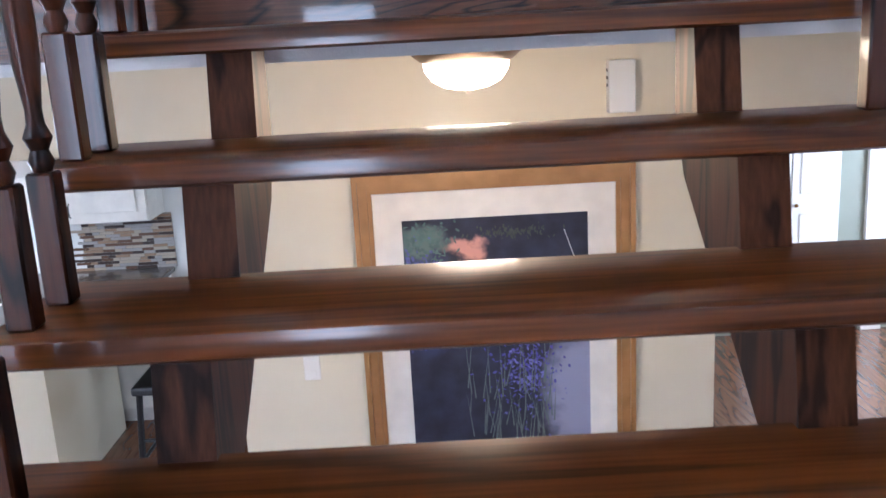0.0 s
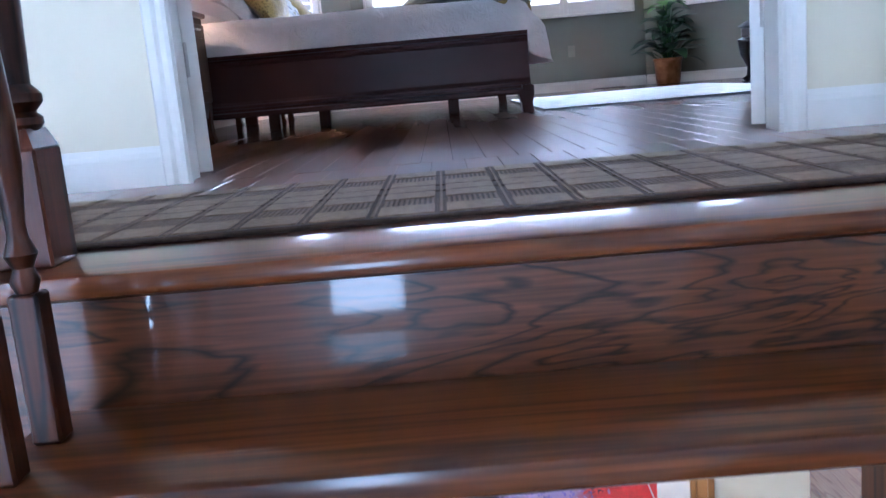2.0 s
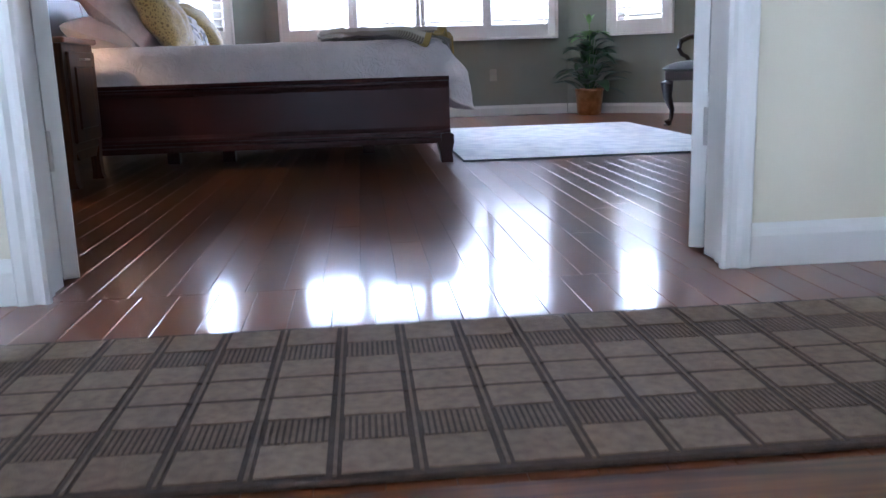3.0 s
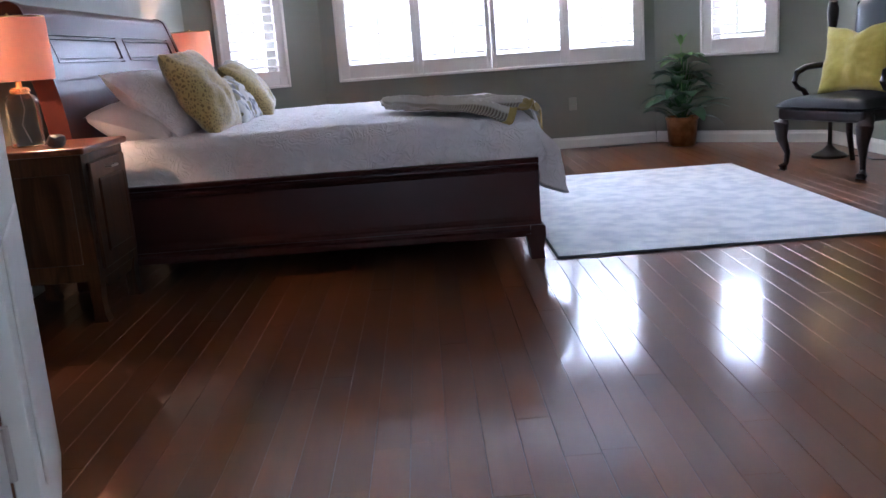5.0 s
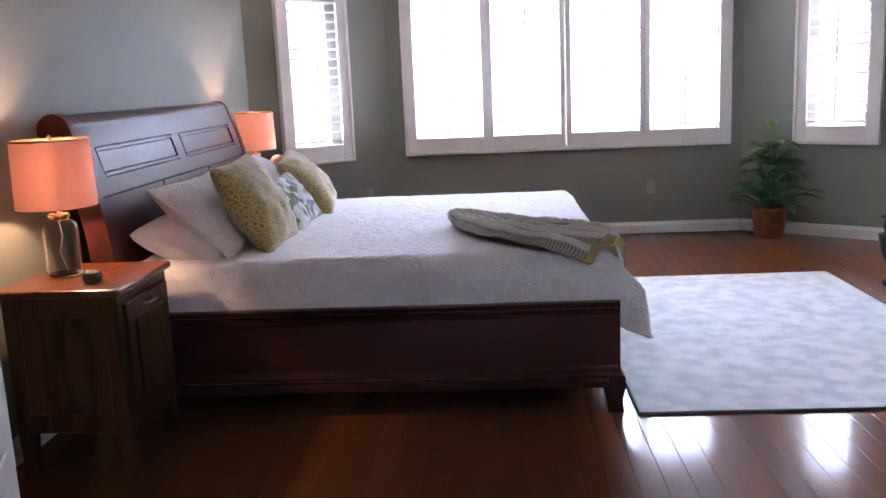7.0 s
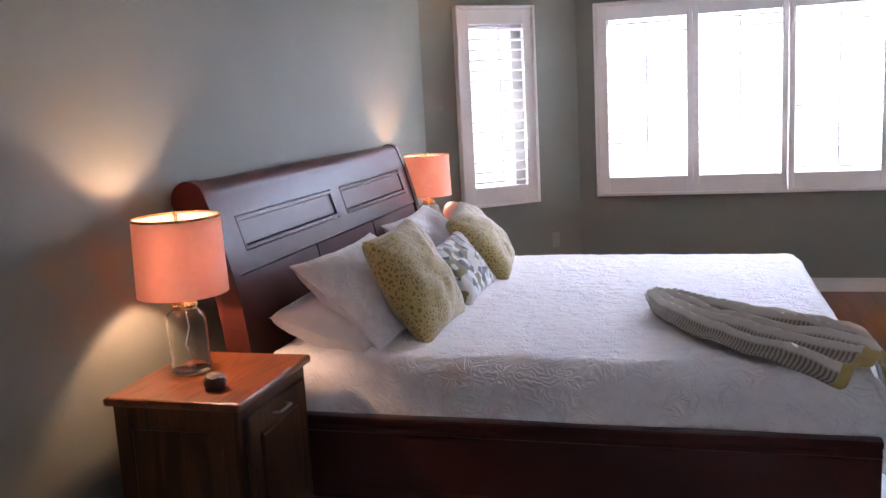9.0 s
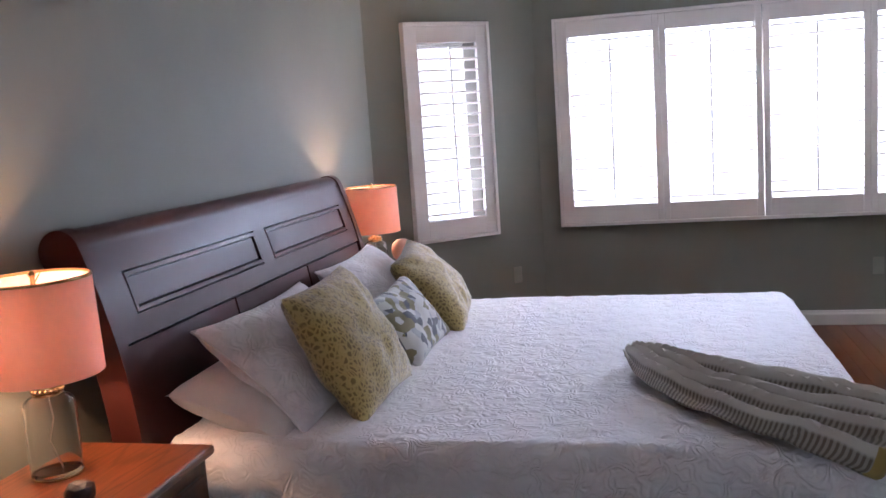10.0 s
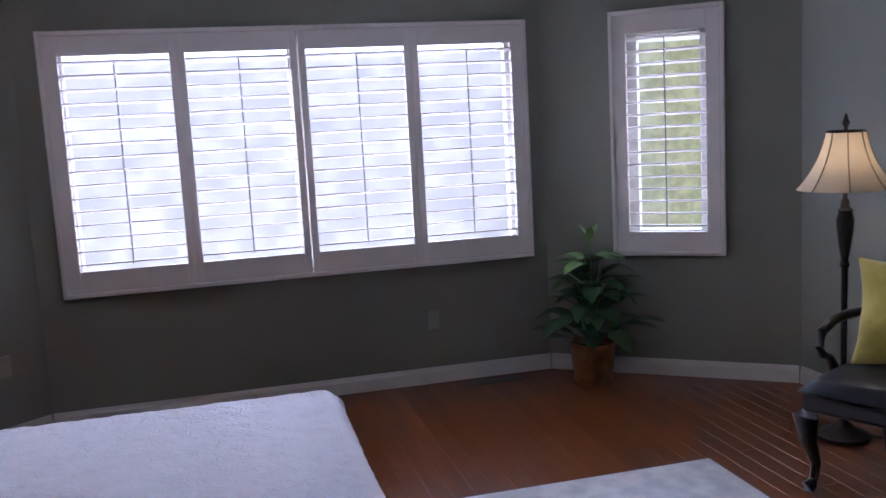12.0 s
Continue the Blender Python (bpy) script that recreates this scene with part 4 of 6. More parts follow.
def table_lamp(at):
    lp = thing("table_lamp", at, "lit table lamp with pink drum shade and clear glass base", "lamp", "bedside lamps")
    bm = B()
    lathe(bm, [(0.0, 0.004), (0.061, 0.004), (0.064, 0.012), (0.064, 0.178), (0.060, 0.196), (0.048, 0.206), (0.036, 0.212),
               (0.033, 0.212), (0.045, 0.203), (0.056, 0.193), (0.060, 0.176), (0.060, 0.016), (0.0, 0.014)], 28)
    base = part("glass_base", bm, CLEAR, lp, "clear glass jar base", True)
    base.visible_shadow = False
    bm = B()
    lathe(bm, [(0.063, 0.0), (0.065, 0.003), (0.063, 0.006), (0.052, 0.005)], 28, (0, 0, 0), False)
    part("foot_ring", bm, GOLD, lp, "", True)
    bm = B()
    lathe(bm, [(0.036, 0.210), (0.038, 0.213), (0.037, 0.217), (0.033, 0.219), (0.033, 0.229), (0.037, 0.231), (0.036, 0.236), (0.014, 0.240), (0.012, 0.26), (0.016, 0.262), (0.016, 0.30), (0.010, 0.304)], 20)
    neck = part("neck", bm, GOLD, lp, "beaded gold neck", True)
    bm = B()
    for q in range(18):
        a = 2 * math.pi * q / 18
        bmesh.ops.create_icosphere(bm, subdivisions=1, radius=0.0062, matrix=Matrix.Translation((0.036 * math.cos(a), 0.036 * math.sin(a), 0.224)))
    part("beading", bm, GOLD, neck, "", True)
    bm = B()
    tube(bm, [(0.0, 0.0, 0.205), (0.008, 0.0, 0.15), (-0.012, 0.0, 0.09), (0.01, 0.01, 0.016)], 0.002, 6)
    part("cord", bm, mat("clear_cord", (0.7, 0.65, 0.55), 0.4), lp)
    bm = B()
    rs, z0, z1 = 0.139, 0.262, 0.512
    lathe(bm, [(rs + 0.006, z0), (rs, z1), (rs - 0.0025, z1), (rs + 0.0035, z0), (rs + 0.006, z0)], 40, (0, 0, 0), False)
    bmesh.ops.remove_doubles(bm, verts=bm.verts, dist=1e-5)
    sh = part("shade", bm, SHADE, lp, "pink fabric drum shade", True)
    bm = B()
    lathe(bm, [(rs + 0.001, z1 - 0.006), (rs + 0.0015, z1), (rs - 0.003, z1 + 0.001), (rs - 0.003, z1 - 0.006)], 40, (0, 0, 0), False)
    part("top_trim", bm, GOLD, sh, "thin gold rim", True)
    for a in range(3):
        bm = B()
        c, s = math.cos(a * 2.094), math.sin(a * 2.094)
        tube(bm, [(0.008 * c, 0.008 * s, z1 - 0.02), (rs * 0.98 * c, rs * 0.98 * s, z1 - 0.006)], 0.002, 6)
        part("spider_arm", bm, GOLD, sh)
    bm = B()
    lathe(bm, [(0.0, z1 - 0.03), (0.007, z1 - 0.025), (0.006, z1), (0.010, z1 + 0.006), (0.006, z1 + 0.014), (0.0, z1 + 0.018)], 14)
    part("finial", bm, GOLD, lp, "small gold finial", True)
    bm = B()
    lathe(bm, [(0.012, 0.305), (0.026, 0.34), (0.030, 0.365), (0.024, 0.39), (0.0, 0.402)], 16)
    gl = part("bulb", bm, BULB, lp, "glowing bulb", True)
    gl.visible_shadow = False
    return lp


LAMPS = ((-1.385, 3.575, 0.70), (-1.355, 6.30, 0.70))
lamp = table_lamp(LAMPS[0])
copy_thing(lamp, pose(*LAMPS[1]))
for p in LAMPS:
    bulb("lamp_bulb", (p[0], p[1], p[2] + 0.392), 14.0, (1.0, 0.59, 0.30), 0.03)

bm = B()
bmesh.ops.create_icosphere(bm, subdivisions=2, radius=0.034)
for v in bm.verts:
    v.co = Vector((v.co.x * 1.1, v.co.y * 1.05, max(-0.024, min(0.026, v.co.z)) + 0.024)) + Vector((0, 0, 0)) * 0
    v.co += v.co.normalized() * noise.noise(v.co * 40) * 0.004
    v.co.z = max(0, v.co.z)
ob = part("candle_holder", bm, mat("dark_stone", (0.03, 0.022, 0.02), 0.45, color2=(0.06, 0.035, 0.03), scale=40, bump=0.4, bump_scale=80))
ob.location = (-1.205, 3.415, 0.70)
tagged(ob, "small dark stone candle holder on the nightstand", "candle holder")
bm = B()
lathe(bm, [(0.0, 0.0), (0.04, 0.0), (0.042, 0.012), (0.018, 0.03), (0.016, 0.09), (0.030, 0.105), (0.052, 0.13), (0.060, 0.165), (0.052, 0.20), (0.030, 0.222), (0.0, 0.228)], 22)
ob = part("globe_ornament", bm, mat("blush_ceramic", (0.75, 0.42, 0.30), 0.5, color2=(0.68, 0.36, 0.25), scale=12), None, "", True)
ob.location = (-1.185, 6.24, 0.70)
tagged(ob, "round blush pink globe ornament on the nightstand", "ornament")

# ---- rug ----
RUG = mat("pale_rug", (0.90, 0.90, 0.88), 0.95, color2=(0.66, 0.68, 0.70), scale=9.0, bump=0.6, bump_scale=120, contrast=(0.36, 0.60), sheen=0.4)
bm = B()
box(bm, 0.0, 1.64, 0.0, 2.44, 0.001, 0.012, 0.004)
rug = thing("area_rug", (0.81, 3.80, 0.0), "pale grey mottled area rug on the wooden floor", "rug")
part("woven_top", bm, RUG, rug)
bm = B()
for a in ((-0.008, 1.648, -0.008, 0.0), (-0.008, 1.648, 2.44, 2.448), (-0.008, 0.0, 0.0, 2.44), (1.64, 1.648, 0.0, 2.44)):
    box(bm, *a, 0.001, 0.011, 0.002)
part("binding", bm, mat("rug_binding", (0.10, 0.10, 0.11), 0.9), rug, "dark bound edge")

# ---- armchair, cushion and floor lamp ----
LEATHER = mat("black_leather", (0.012, 0.011, 0.012), 0.34, color2=(0.008, 0.008, 0.009), scale=9, bump=0.15, bump_scale=140, coat=0.12, spec=0.22)
EBONY = mat("dark_carved_wood", (0.022, 0.012, 0.010), 0.28, color2=(0.012, 0.007, 0.006), scale=14, coat=0.3, spec=0.25)
chair = thing("armchair", (3.06, 5.65, 0), "black leather armchair with carved cabriole legs", "armchair", "", -65)
bm = B()
box(bm, -0.335, 0.335, -0.34, 0.29, 0.345, 0.425, 0.02, 2)
part("seat_rail", bm, EBONY, chair)
bm = B()
def cush(sg):
    def f(u, v):
        a, b = 2 * u - 1, 2 * v - 1
        e = (max(0, 1 - a ** 4) * max(0, 1 - b ** 4)) ** 0.4
        return Vector((a * 0.345, -0.035 + b * 0.325, 0.435 + (0.068 if sg > 0 else -0.045) * e))
    return f
for sg in (1, -1):
    grid(bm, 18, 18, cush(sg))
bmesh.ops.remove_doubles(bm, verts=bm.verts, dist=0.0005)
part("seat_cushion", bm, LEATHER, chair, "padded black leather seat", True)
bm = B()
def backf(sg):
    def f(u, v):
        a, b = 2 * u - 1, v
        top = 1.08 + 0.055 * (1 - a * a)
        z = 0.46 + (top - 0.46) * b
        w = 0.26 + 0.03 * b
        e = (max(0, 1 - a ** 4) * max(0, 1 - (2 * b - 1) ** 6)) ** 0.4
        return Vector((a * w, 0.26 + 0.09 * b ** 1.3 - sg * 0.045 * e, z))
    return f
for sg in (1, -1):
    grid(bm, 18, 22, backf(sg))
bmesh.ops.remove_doubles(bm, verts=bm.verts, dist=0.0005)
part("backrest", bm, LEATHER, chair, "tall black leather back", True)
for s in (-1, 1):
    bm = B()
    tube(bm, [(s * 0.30, -0.27, 0.38), (s * 0.325, -0.315, 0.32), (s * 0.315, -0.315, 0.22), (s * 0.295, -0.285, 0.12), (s * 0.30, -0.29, 0.055), (s * 0.31, -0.31, 0.022), (s * 0.31, -0.32, 0.0)],
         [0.050, 0.052, 0.035, 0.020, 0.018, 0.034, 0.030], 12)
    part("front_leg", bm, EBONY, chair, "", True)
    bm = B()
    tube(bm, [(s * 0.25, 0.25, 0.40), (s * 0.255, 0.265, 0.2), (s * 0.265, 0.32, 0.0)], [0.028, 0.022, 0.018], 10)
    part("back_leg", bm, EBONY, chair, "", True)
    bm = B()
    # gooseneck arm
    tube(bm, [(s * 0.30, 0.34, 0.66), (s * 0.325, 0.20, 0.675), (s * 0.335, 0.05, 0.68), (s * 0.335, -0.08, 0.675), (s * 0.335, -0.16, 0.645), (s * 0.335, -0.185, 0.59), (s * 0.335, -0.155, 0.545),
              (s * 0.335, -0.10, 0.525), (s * 0.335, -0.06, 0.47)], [0.018, 0.020, 0.022, 0.022, 0.021, 0.020, 0.018, 0.018, 0.022], 10)
    part("arm", bm, EBONY, chair, "curved dark wooden arm", True)

YELLOW = mat("chartreuse_linen", (0.55, 0.425, 0.062), 0.85, color2=(0.50, 0.38, 0.05), scale=30, bump=0.2, bump_scale=220, sheen=0.3)
pillow("throw_cushion", (3.03, 5.66, 0.492), 0.52, 0.47, 0.17, 207, -16, YELLOW, "chartreuse yellow cushion propped on the armchair", "cushion", "", 3, 9, 0.13, 0.10)

fl = thing("floor_lamp", (3.18, 6.26, 0), "lit floor lamp with dark turned pole and cream bell shade", "lamp")
bm = B()
lathe(bm, [(0.0, 0.0), (0.122, 0.0), (0.122, 0.018), (0.10, 0.032), (0.055, 0.05), (0.03, 0.075), (0.018, 0.09)], 28)
part("base", bm, DARKMETAL, fl, "", True)
bm = B()
lathe(bm, [(0.016, 0.085), (0.014, 0.3), (0.020, 0.31), (0.014, 0.33), (0.015, 0.82), (0.024, 0.84), (0.016, 0.86), (0.026, 0.92), (0.037, 1.0), (0.040, 1.05), (0.030, 1.085), (0.034, 1.095),
           (0.020, 1.11), (0.018, 1.14), (0.010, 1.15), (0.008, 1.46)], 20)
part("pole", bm, DARKMETAL, fl, "dark turned pole", True)
CREAMSH = mat("cream_shade", (0.76, 0.69, 0.54), 0.8, color2=(0.71, 0.64, 0.49), scale=18)
nt = CREAMSH.node_tree
tl = nt.nodes.new("ShaderNodeBsdfTranslucent")
tl.inputs[0].default_value = (0.88, 0.77, 0.58, 1)
mx = nt.nodes.new("ShaderNodeMixShader")
mx.inputs[0].default_value = 0.5
nt.links.new(nt.nodes["Principled BSDF"].outputs[0], mx.inputs[1])
nt.links.new(tl.outputs[0], mx.inputs[2])
nt.links.new(mx.outputs[0], nt.nodes["Material Output"].inputs[0])
bm = B()
def bell(k, off):
    t = k / 10
    return 0.084 + 0.128 * (0.35 * t + 0.65 * t ** 2.2) + off
rings = [(bell(k, 0), 1.455 - 0.262 * k / 10) for k in range(11)] + [(bell(k, -0.003), 1.455 - 0.262 * k / 10) for k in range(10, -1, -1)]
lathe(bm, rings, 32, (0, 0, 0), False)
shade = part("shade", bm, CREAMSH, fl, "cream bell-shaped fabric shade", True)
for k in range(8):
    a = math.pi / 4 * k + 0.2
    bm = B()
    tube(bm, [((bell(i, 0.002)) * math.cos(a), (bell(i, 0.002)) * math.sin(a), 1.455 - 0.262 * i / 10) for i in range(11)], 0.003, 6)
    part("seam", bm, mat("shade_braid", (0.35, 0.26, 0.14), 0.8), shade)
bm = B()
lathe(bm, [(0.085, 1.452), (0.088, 1.456), (0.085, 1.462), (0.079, 1.458)], 30, (0, 0, 0), False)
part("top_band", bm, EBONY, shade, "", True)
bm = B()
lathe(bm, [(0.0, 1.45), (0.012, 1.455), (0.008, 1.475), (0.018, 1.495), (0.010, 1.512), (0.006, 1.53), (0.0, 1.54)], 14)
part("finial", bm, DARKMETAL, fl, "", True)
bulb("floor_lamp_bulb", (3.18, 6.26, 1.32), 4.0, (1.0, 0.86, 0.66), 0.035)
bm = B()
tube(bm, [(3.27, 6.24, 0.008), (3.36, 6.12, 0.008), (3.34, 5.95, 0.008), (3.45, 5.85, 0.008), (3.52, 5.95, 0.02), (3.535, 6.0, 0.25)], 0.005, 6)
tagged(part("power_cord", bm, EBONY), "thin black lamp cord on the floor", "cord")

# ---- chest of drawers ----
dr = thing("chest_of_drawers", (3.07, 3.95, 0), "pale wooden chest of drawers with dark pulls against wall", "dresser")
W2, H2 = 1.20, 0.96
bm = B()
box(bm, 0.012, 0.46, 0.0, W2, 0.14, H2 - 0.03, 0.004)
part("body", bm, LIGHTWOOD, dr)
bm = B()
box(bm, -0.012, 0.465, -0.02, W2 + 0.02, H2 - 0.03, H2, 0.008, 2)
part("top", bm, mat("cream_top", (0.66, 0.60, 0.48), 0.4), dr, "cream coloured top")
for k in range(4):
    for c in range(2):
        z = 0.165 + k * 0.19
        y = 0.035 + c * 0.575
        bm = B()
        box(bm, -0.006, 0.012, y, y + 0.555, z, z + 0.175, 0.005)
        d = part("drawer", bm, LIGHTWOOD, dr)
        for yy in (y + 0.12, y + 0.435):
            bm = B()
            tube(bm, [(-0.006, yy - 0.035, z + 0.09), (-0.028, yy - 0.025, z + 0.083), (-0.028, yy + 0.025, z + 0.083), (-0.006, yy + 0.035, z + 0.09)], 0.004, 6)
            part("pull", bm, DARKMETAL, d, "dark metal pull")
for x in (0.02, 0.40):
    for y in (0.0, W2 - 0.06):
        bm = B()
        box(bm, x, x + 0.055, y, y + 0.055, 0.0, 0.14, 0.006)
        part("leg", bm, EBONY, dr)

# ---- potted plant ----
plant = thing("potted_plant", (2.49, 7.60, 0), "leafy peace lily in hammered copper pot", "plant")
COPPER = mat("hammered_copper", (0.55, 0.27, 0.12), 0.30, 0.85, color2=(0.36, 0.155, 0.065), scale=14, bump=0.35, bump_scale=60)
bm = B()
lathe(bm, [(0.0, 0.0), (0.105, 0.0), (0.115, 0.01), (0.135, 0.22), (0.142, 0.228), (0.142, 0.25), (0.132, 0.25), (0.125, 0.21), (0.0, 0.20)], 28)
part("pot", bm, COPPER, plant, "hammered copper pot", True)
bm = B()
lathe(bm, [(0.124, 0.19), (0.09, 0.212), (0.0, 0.218)], 18)
part("soil", bm, mat("soil", (0.03, 0.02, 0.015), 0.95), plant)
LEAF = mat("lily_leaf", (0.060, 0.150, 0.046), 0.3, color2=(0.026, 0.074, 0.026), scale=6, contrast=(0.3, 0.7), coat=0.5)
YLEAF = mat("young_leaf", (0.22, 0.36, 0.11), 0.45, color2=(0.16, 0.28, 0.08), scale=9)


def leaf(base, azim, rise, length, width, droop, material, name="leaf"):
    bm = B()
    n = 8
    rows = []
    dirv = Vector((math.cos(azim), math.sin(azim), 0))
    sidev = Vector((-math.sin(azim), math.cos(azim), 0))
    for i in range(n + 1):
        t = i / n
        a = rise - droop * t
        c = Vector(base) + dirv * (length * (t * math.cos(rise - droop * t * 0.5))) + Vector((0, 0, length * t * math.sin(rise - droop * t * 0.55)))
        w = width * math.sin(math.pi * min(1, t * 0.93 + 0.06)) ** 0.8 * (1 - 0.25 * t)
        rows.append([bm.verts.new(c - sidev * w + Vector((0, 0, 0.18 * w))), bm.verts.new(c), bm.verts.new(c + sidev * w + Vector((0, 0, 0.18 * w)))])
    for a, b in zip(rows, rows[1:]):
        for k in (0, 1):
            bm.faces.new((a[k], a[k + 1], b[k + 1], b[k]))
    part(name, bm, material, plant, "", True)


rng = random.Random(4)
for k in range(66):
    az = k * 2.399 + rng.uniform(-0.3, 0.3)
    lvl = k / 66
    hgt = 0.27 + 0.50 * lvl ** 1.1 + rng.uniform(-0.04, 0.04)
    rad = 0.02 + (0.13 * (1 - lvl) + 0.02) * rng.uniform(0.6, 1.2)
    b0 = (rad * math.cos(az), rad * math.sin(az), hgt)
    ln = (0.27 - 0.10 * lvl) * rng.uniform(0.8, 1.15)
    if b0[1] + ln * math.sin(az) * 0.95 > 0.27:
        ln = max(0.08, (0.27 - b0[1]) / max(0.2, math.sin(az)) * 0.9)
    bm = B()
    tube(bm, [(0.03 * math.cos(az), 0.03 * math.sin(az), 0.21), (rad * 0.4 * math.cos(az), rad * 0.4 * math.sin(az), hgt * 0.65 + 0.05), b0], 0.0035, 5)
    part("stem", bm, LEAF, plant)
    leaf(b0, az, rng.uniform(0.2, 0.7), ln, rng.uniform(0.066, 0.092) * (1 - 0.35 * lvl), rng.uniform(0.5, 1.2), YLEAF if k > 58 else LEAF)
bm = B()
tube(bm, [(0, 0, 0.21), (0.0, -0.01, 0.6), (-0.01, -0.02, 0.90)], 0.004, 6)
part("stem", bm, YLEAF, plant)
for az, rs in ((0.3, 1.2), (2.5, 1.25), (4.4, 1.1)):
    leaf((-0.01, -0.02, 0.86), az, rs, 0.12, 0.028, 0.5, YLEAF, "flower")

# ---- outlets and floor vent ----
PLASTIC = mat("ivory_plastic", (0.36, 0.34, 0.265), 0.4)


def outlet(at, turn, label, m2=None):
    o = thing("wall_outlet", at, label, "outlet", "", turn)
    bm = B()
    box(bm, -0.036, 0.036, -0.006, 0.0, -0.058, 0.058, 0.003)
    part("plate", bm, m2 or PLASTIC, o)
    for z in (-0.026, 0.026):
        bm = B()
        box(bm, -0.017, 0.017, -0.009, -0.006, z - 0.014, z + 0.014, 0.002)
        part("socket", bm, m2 or PLASTIC, o)
    return o


outlet((1.60, CENY, 0.40), 0, "ivory double wall outlet above the baseboard")
outlet((-0.80, 7.817, 0.43), 40.3, "ivory double wall outlet on the bay wall")
vent = thing("floor_vent", (1.80, 7.80, 0.001), "dark metal floor vent by the wall", "vent")
bm = B()
for k in range(12):
    box(bm, k * 0.025, k * 0.025 + 0.012, 0.008, 0.092, 0.002, 0.006)
part("grille", bm, DARKMETAL, vent)
bm = B()
box(bm, -0.012, 0.312, -0.004, 0.104, 0.0, 0.003, 0.001)
part("frame", bm, DARKMETAL, vent)

# ---- hall runner ----
TAUPE = mat("runner_taupe", (0.205, 0.136, 0.084), 0.95, color2=(0.150, 0.098, 0.060), scale=60, bump=0.5, bump_scale=400)
UMBER = mat("runner_umber", (0.062, 0.034, 0.018), 0.95, color2=(0.042, 0.024, 0.013), scale=60, bump=0.5, bump_scale=400)
MIDB = mat("runner_mid", (0.150, 0.098, 0.060), 0.95, color2=(0.112, 0.072, 0.044), scale=60, bump=0.5, bump_scale=400)
run = thing("hall_runner", (0, 0.10, 0.0), "taupe and brown checked runner carpet along the hall", "runner rug")
bm = B()
box(bm, -2.5, 2.8, 0.0, 0.69, 0.001, 0.010, 0.003)
part("backing", bm, UMBER, run)
bm = B()
bm2 = B()
rows = ((0.020, 0.118, 1), (0.124, 0.206, 0), (0.212, 0.296, 1), (0.305, 0.389, 1), (0.398, 0.482, 1), (0.488, 0.566, 0), (0.572, 0.672, 1))
bm3 = B()
for c in range(47):
    x0 = -2.517 + c * 0.1135
    box(bm3, x0 - 0.0025, x0 + 0.0025, 0.014, 0.676, 0.009, 0.0122)
    for y0, y1, pale in rows:
        if pale:
            box(bm, x0 + 0.009, x0 + 0.102, y0, y1, 0.009, 0.012)
        else:
            for q in range(10):
                xq = x0 + 0.0115 + q * 0.0094
                box(bm2, xq, xq + 0.005, y0, y1, 0.009, 0.0115)
part("pale_stripe", bm3, MIDB, run)["kind"] = "stuff"
bm4 = B()
for y0, y1 in ((0.298, 0.304), (0.390, 0.396)):
    box(bm4, -2.36, 2.77, y0, y1, 0.009, 0.0118)
part("thin_stripe", bm4, UMBER, run)["kind"] = "stuff"
part("woven_check", bm, TAUPE, run, "taupe woven checks")["kind"] = "stuff"
part("ribbing", bm2, MIDB, run)["kind"] = "stuff"

# ---- open staircase ----
SX0, SX1 = -0.37, 1.06
stairs = thing("staircase", (0, -0.385, -0.2), "open-riser staircase of dark stained oak treads on stringers", "staircase")


def stairpart(name, bm, m2, label="", smooth=False):
    for v in bm.verts:
        v.co.y += 0.385
        v.co.z += 0.2
    return part(name, bm, m2, stairs, label, smooth)


NT = 12
for k in range(1, NT + 1):
    yf, zt = -0.385 - 0.25 * (k - 1), -0.2 * k
    bm = B()
    back = yf + (0.30 if k > 1 else 0.285)
    prof = [(yf + 0.008, zt - 0.045), (yf + 0.001, zt - 0.040), (yf, zt - 0.022), (yf + 0.003, zt - 0.006), (yf + 0.012, zt), (back, zt), (back, zt - 0.045)]
    prism(bm, prof, 0, SX0, SX1)
    stairpart("tread", bm, STAIR, "", True)
for x0, x1 in ((-0.162, -0.078), (0.738, 0.822)):
    bm = B()
    o = []
    for k in range(1, NT + 1):
        yf, zt = -0.385 - 0.25 * (k - 1), -0.2 * k
        o += [(yf + 0.27 if k > 1 else yf + 0.18, zt - 0.045), (yf + 0.055, zt - 0.045)]
    lo = [(-0.385 - 0.25 * (NT - 1) + 0.055, LOWZ), (-0.385 - 0.25 * (NT - 1) + 0.20, LOWZ), (-0.275, -0.53), (-0.205, -0.40)]
    prism(bm, o + lo, 0, x0, x1)
    stairpart("stringer", bm, STRING)

bm = B()
prism(bm, [(-0.075, -0.040), (-0.100, -0.040), (-0.114, -0.034), (-0.118, -0.018), (-0.112, -0.004), (-0.100, 0.0), (0.085, 0.0), (0.085, -0.0185), (-0.075, -0.0185)], 0, -2.6, 3.0)
setting("stair_nosing", bm, STAIR, "rounded oak nosing at the hall floor's edge", "nosing", True)
bm = B()
box(bm, -2.6, 3.0, -0.098, -0.070, -0.245, -0.041)
setting("stair_fascia", bm, FASCIA, "bold-grained stained oak fascia under the hall floor", "fascia")


def spindle(h):
    return [(0.020, 0.0), (0.020, 0.20)], [(0.0135, 0.20), (0.019, 0.215), (0.013, 0.232), (0.021, 0.25), (0.013, 0.27), (0.012, 0.29), (0.020, 0.36), (0.0215, 0.42), (0.017, 0.52), (0.013, 0.60),
            (0.012, 0.615), (0.019, 0.63), (0.012, 0.645), (0.018, 0.66), (0.013, 0.68), (0.015, h)]


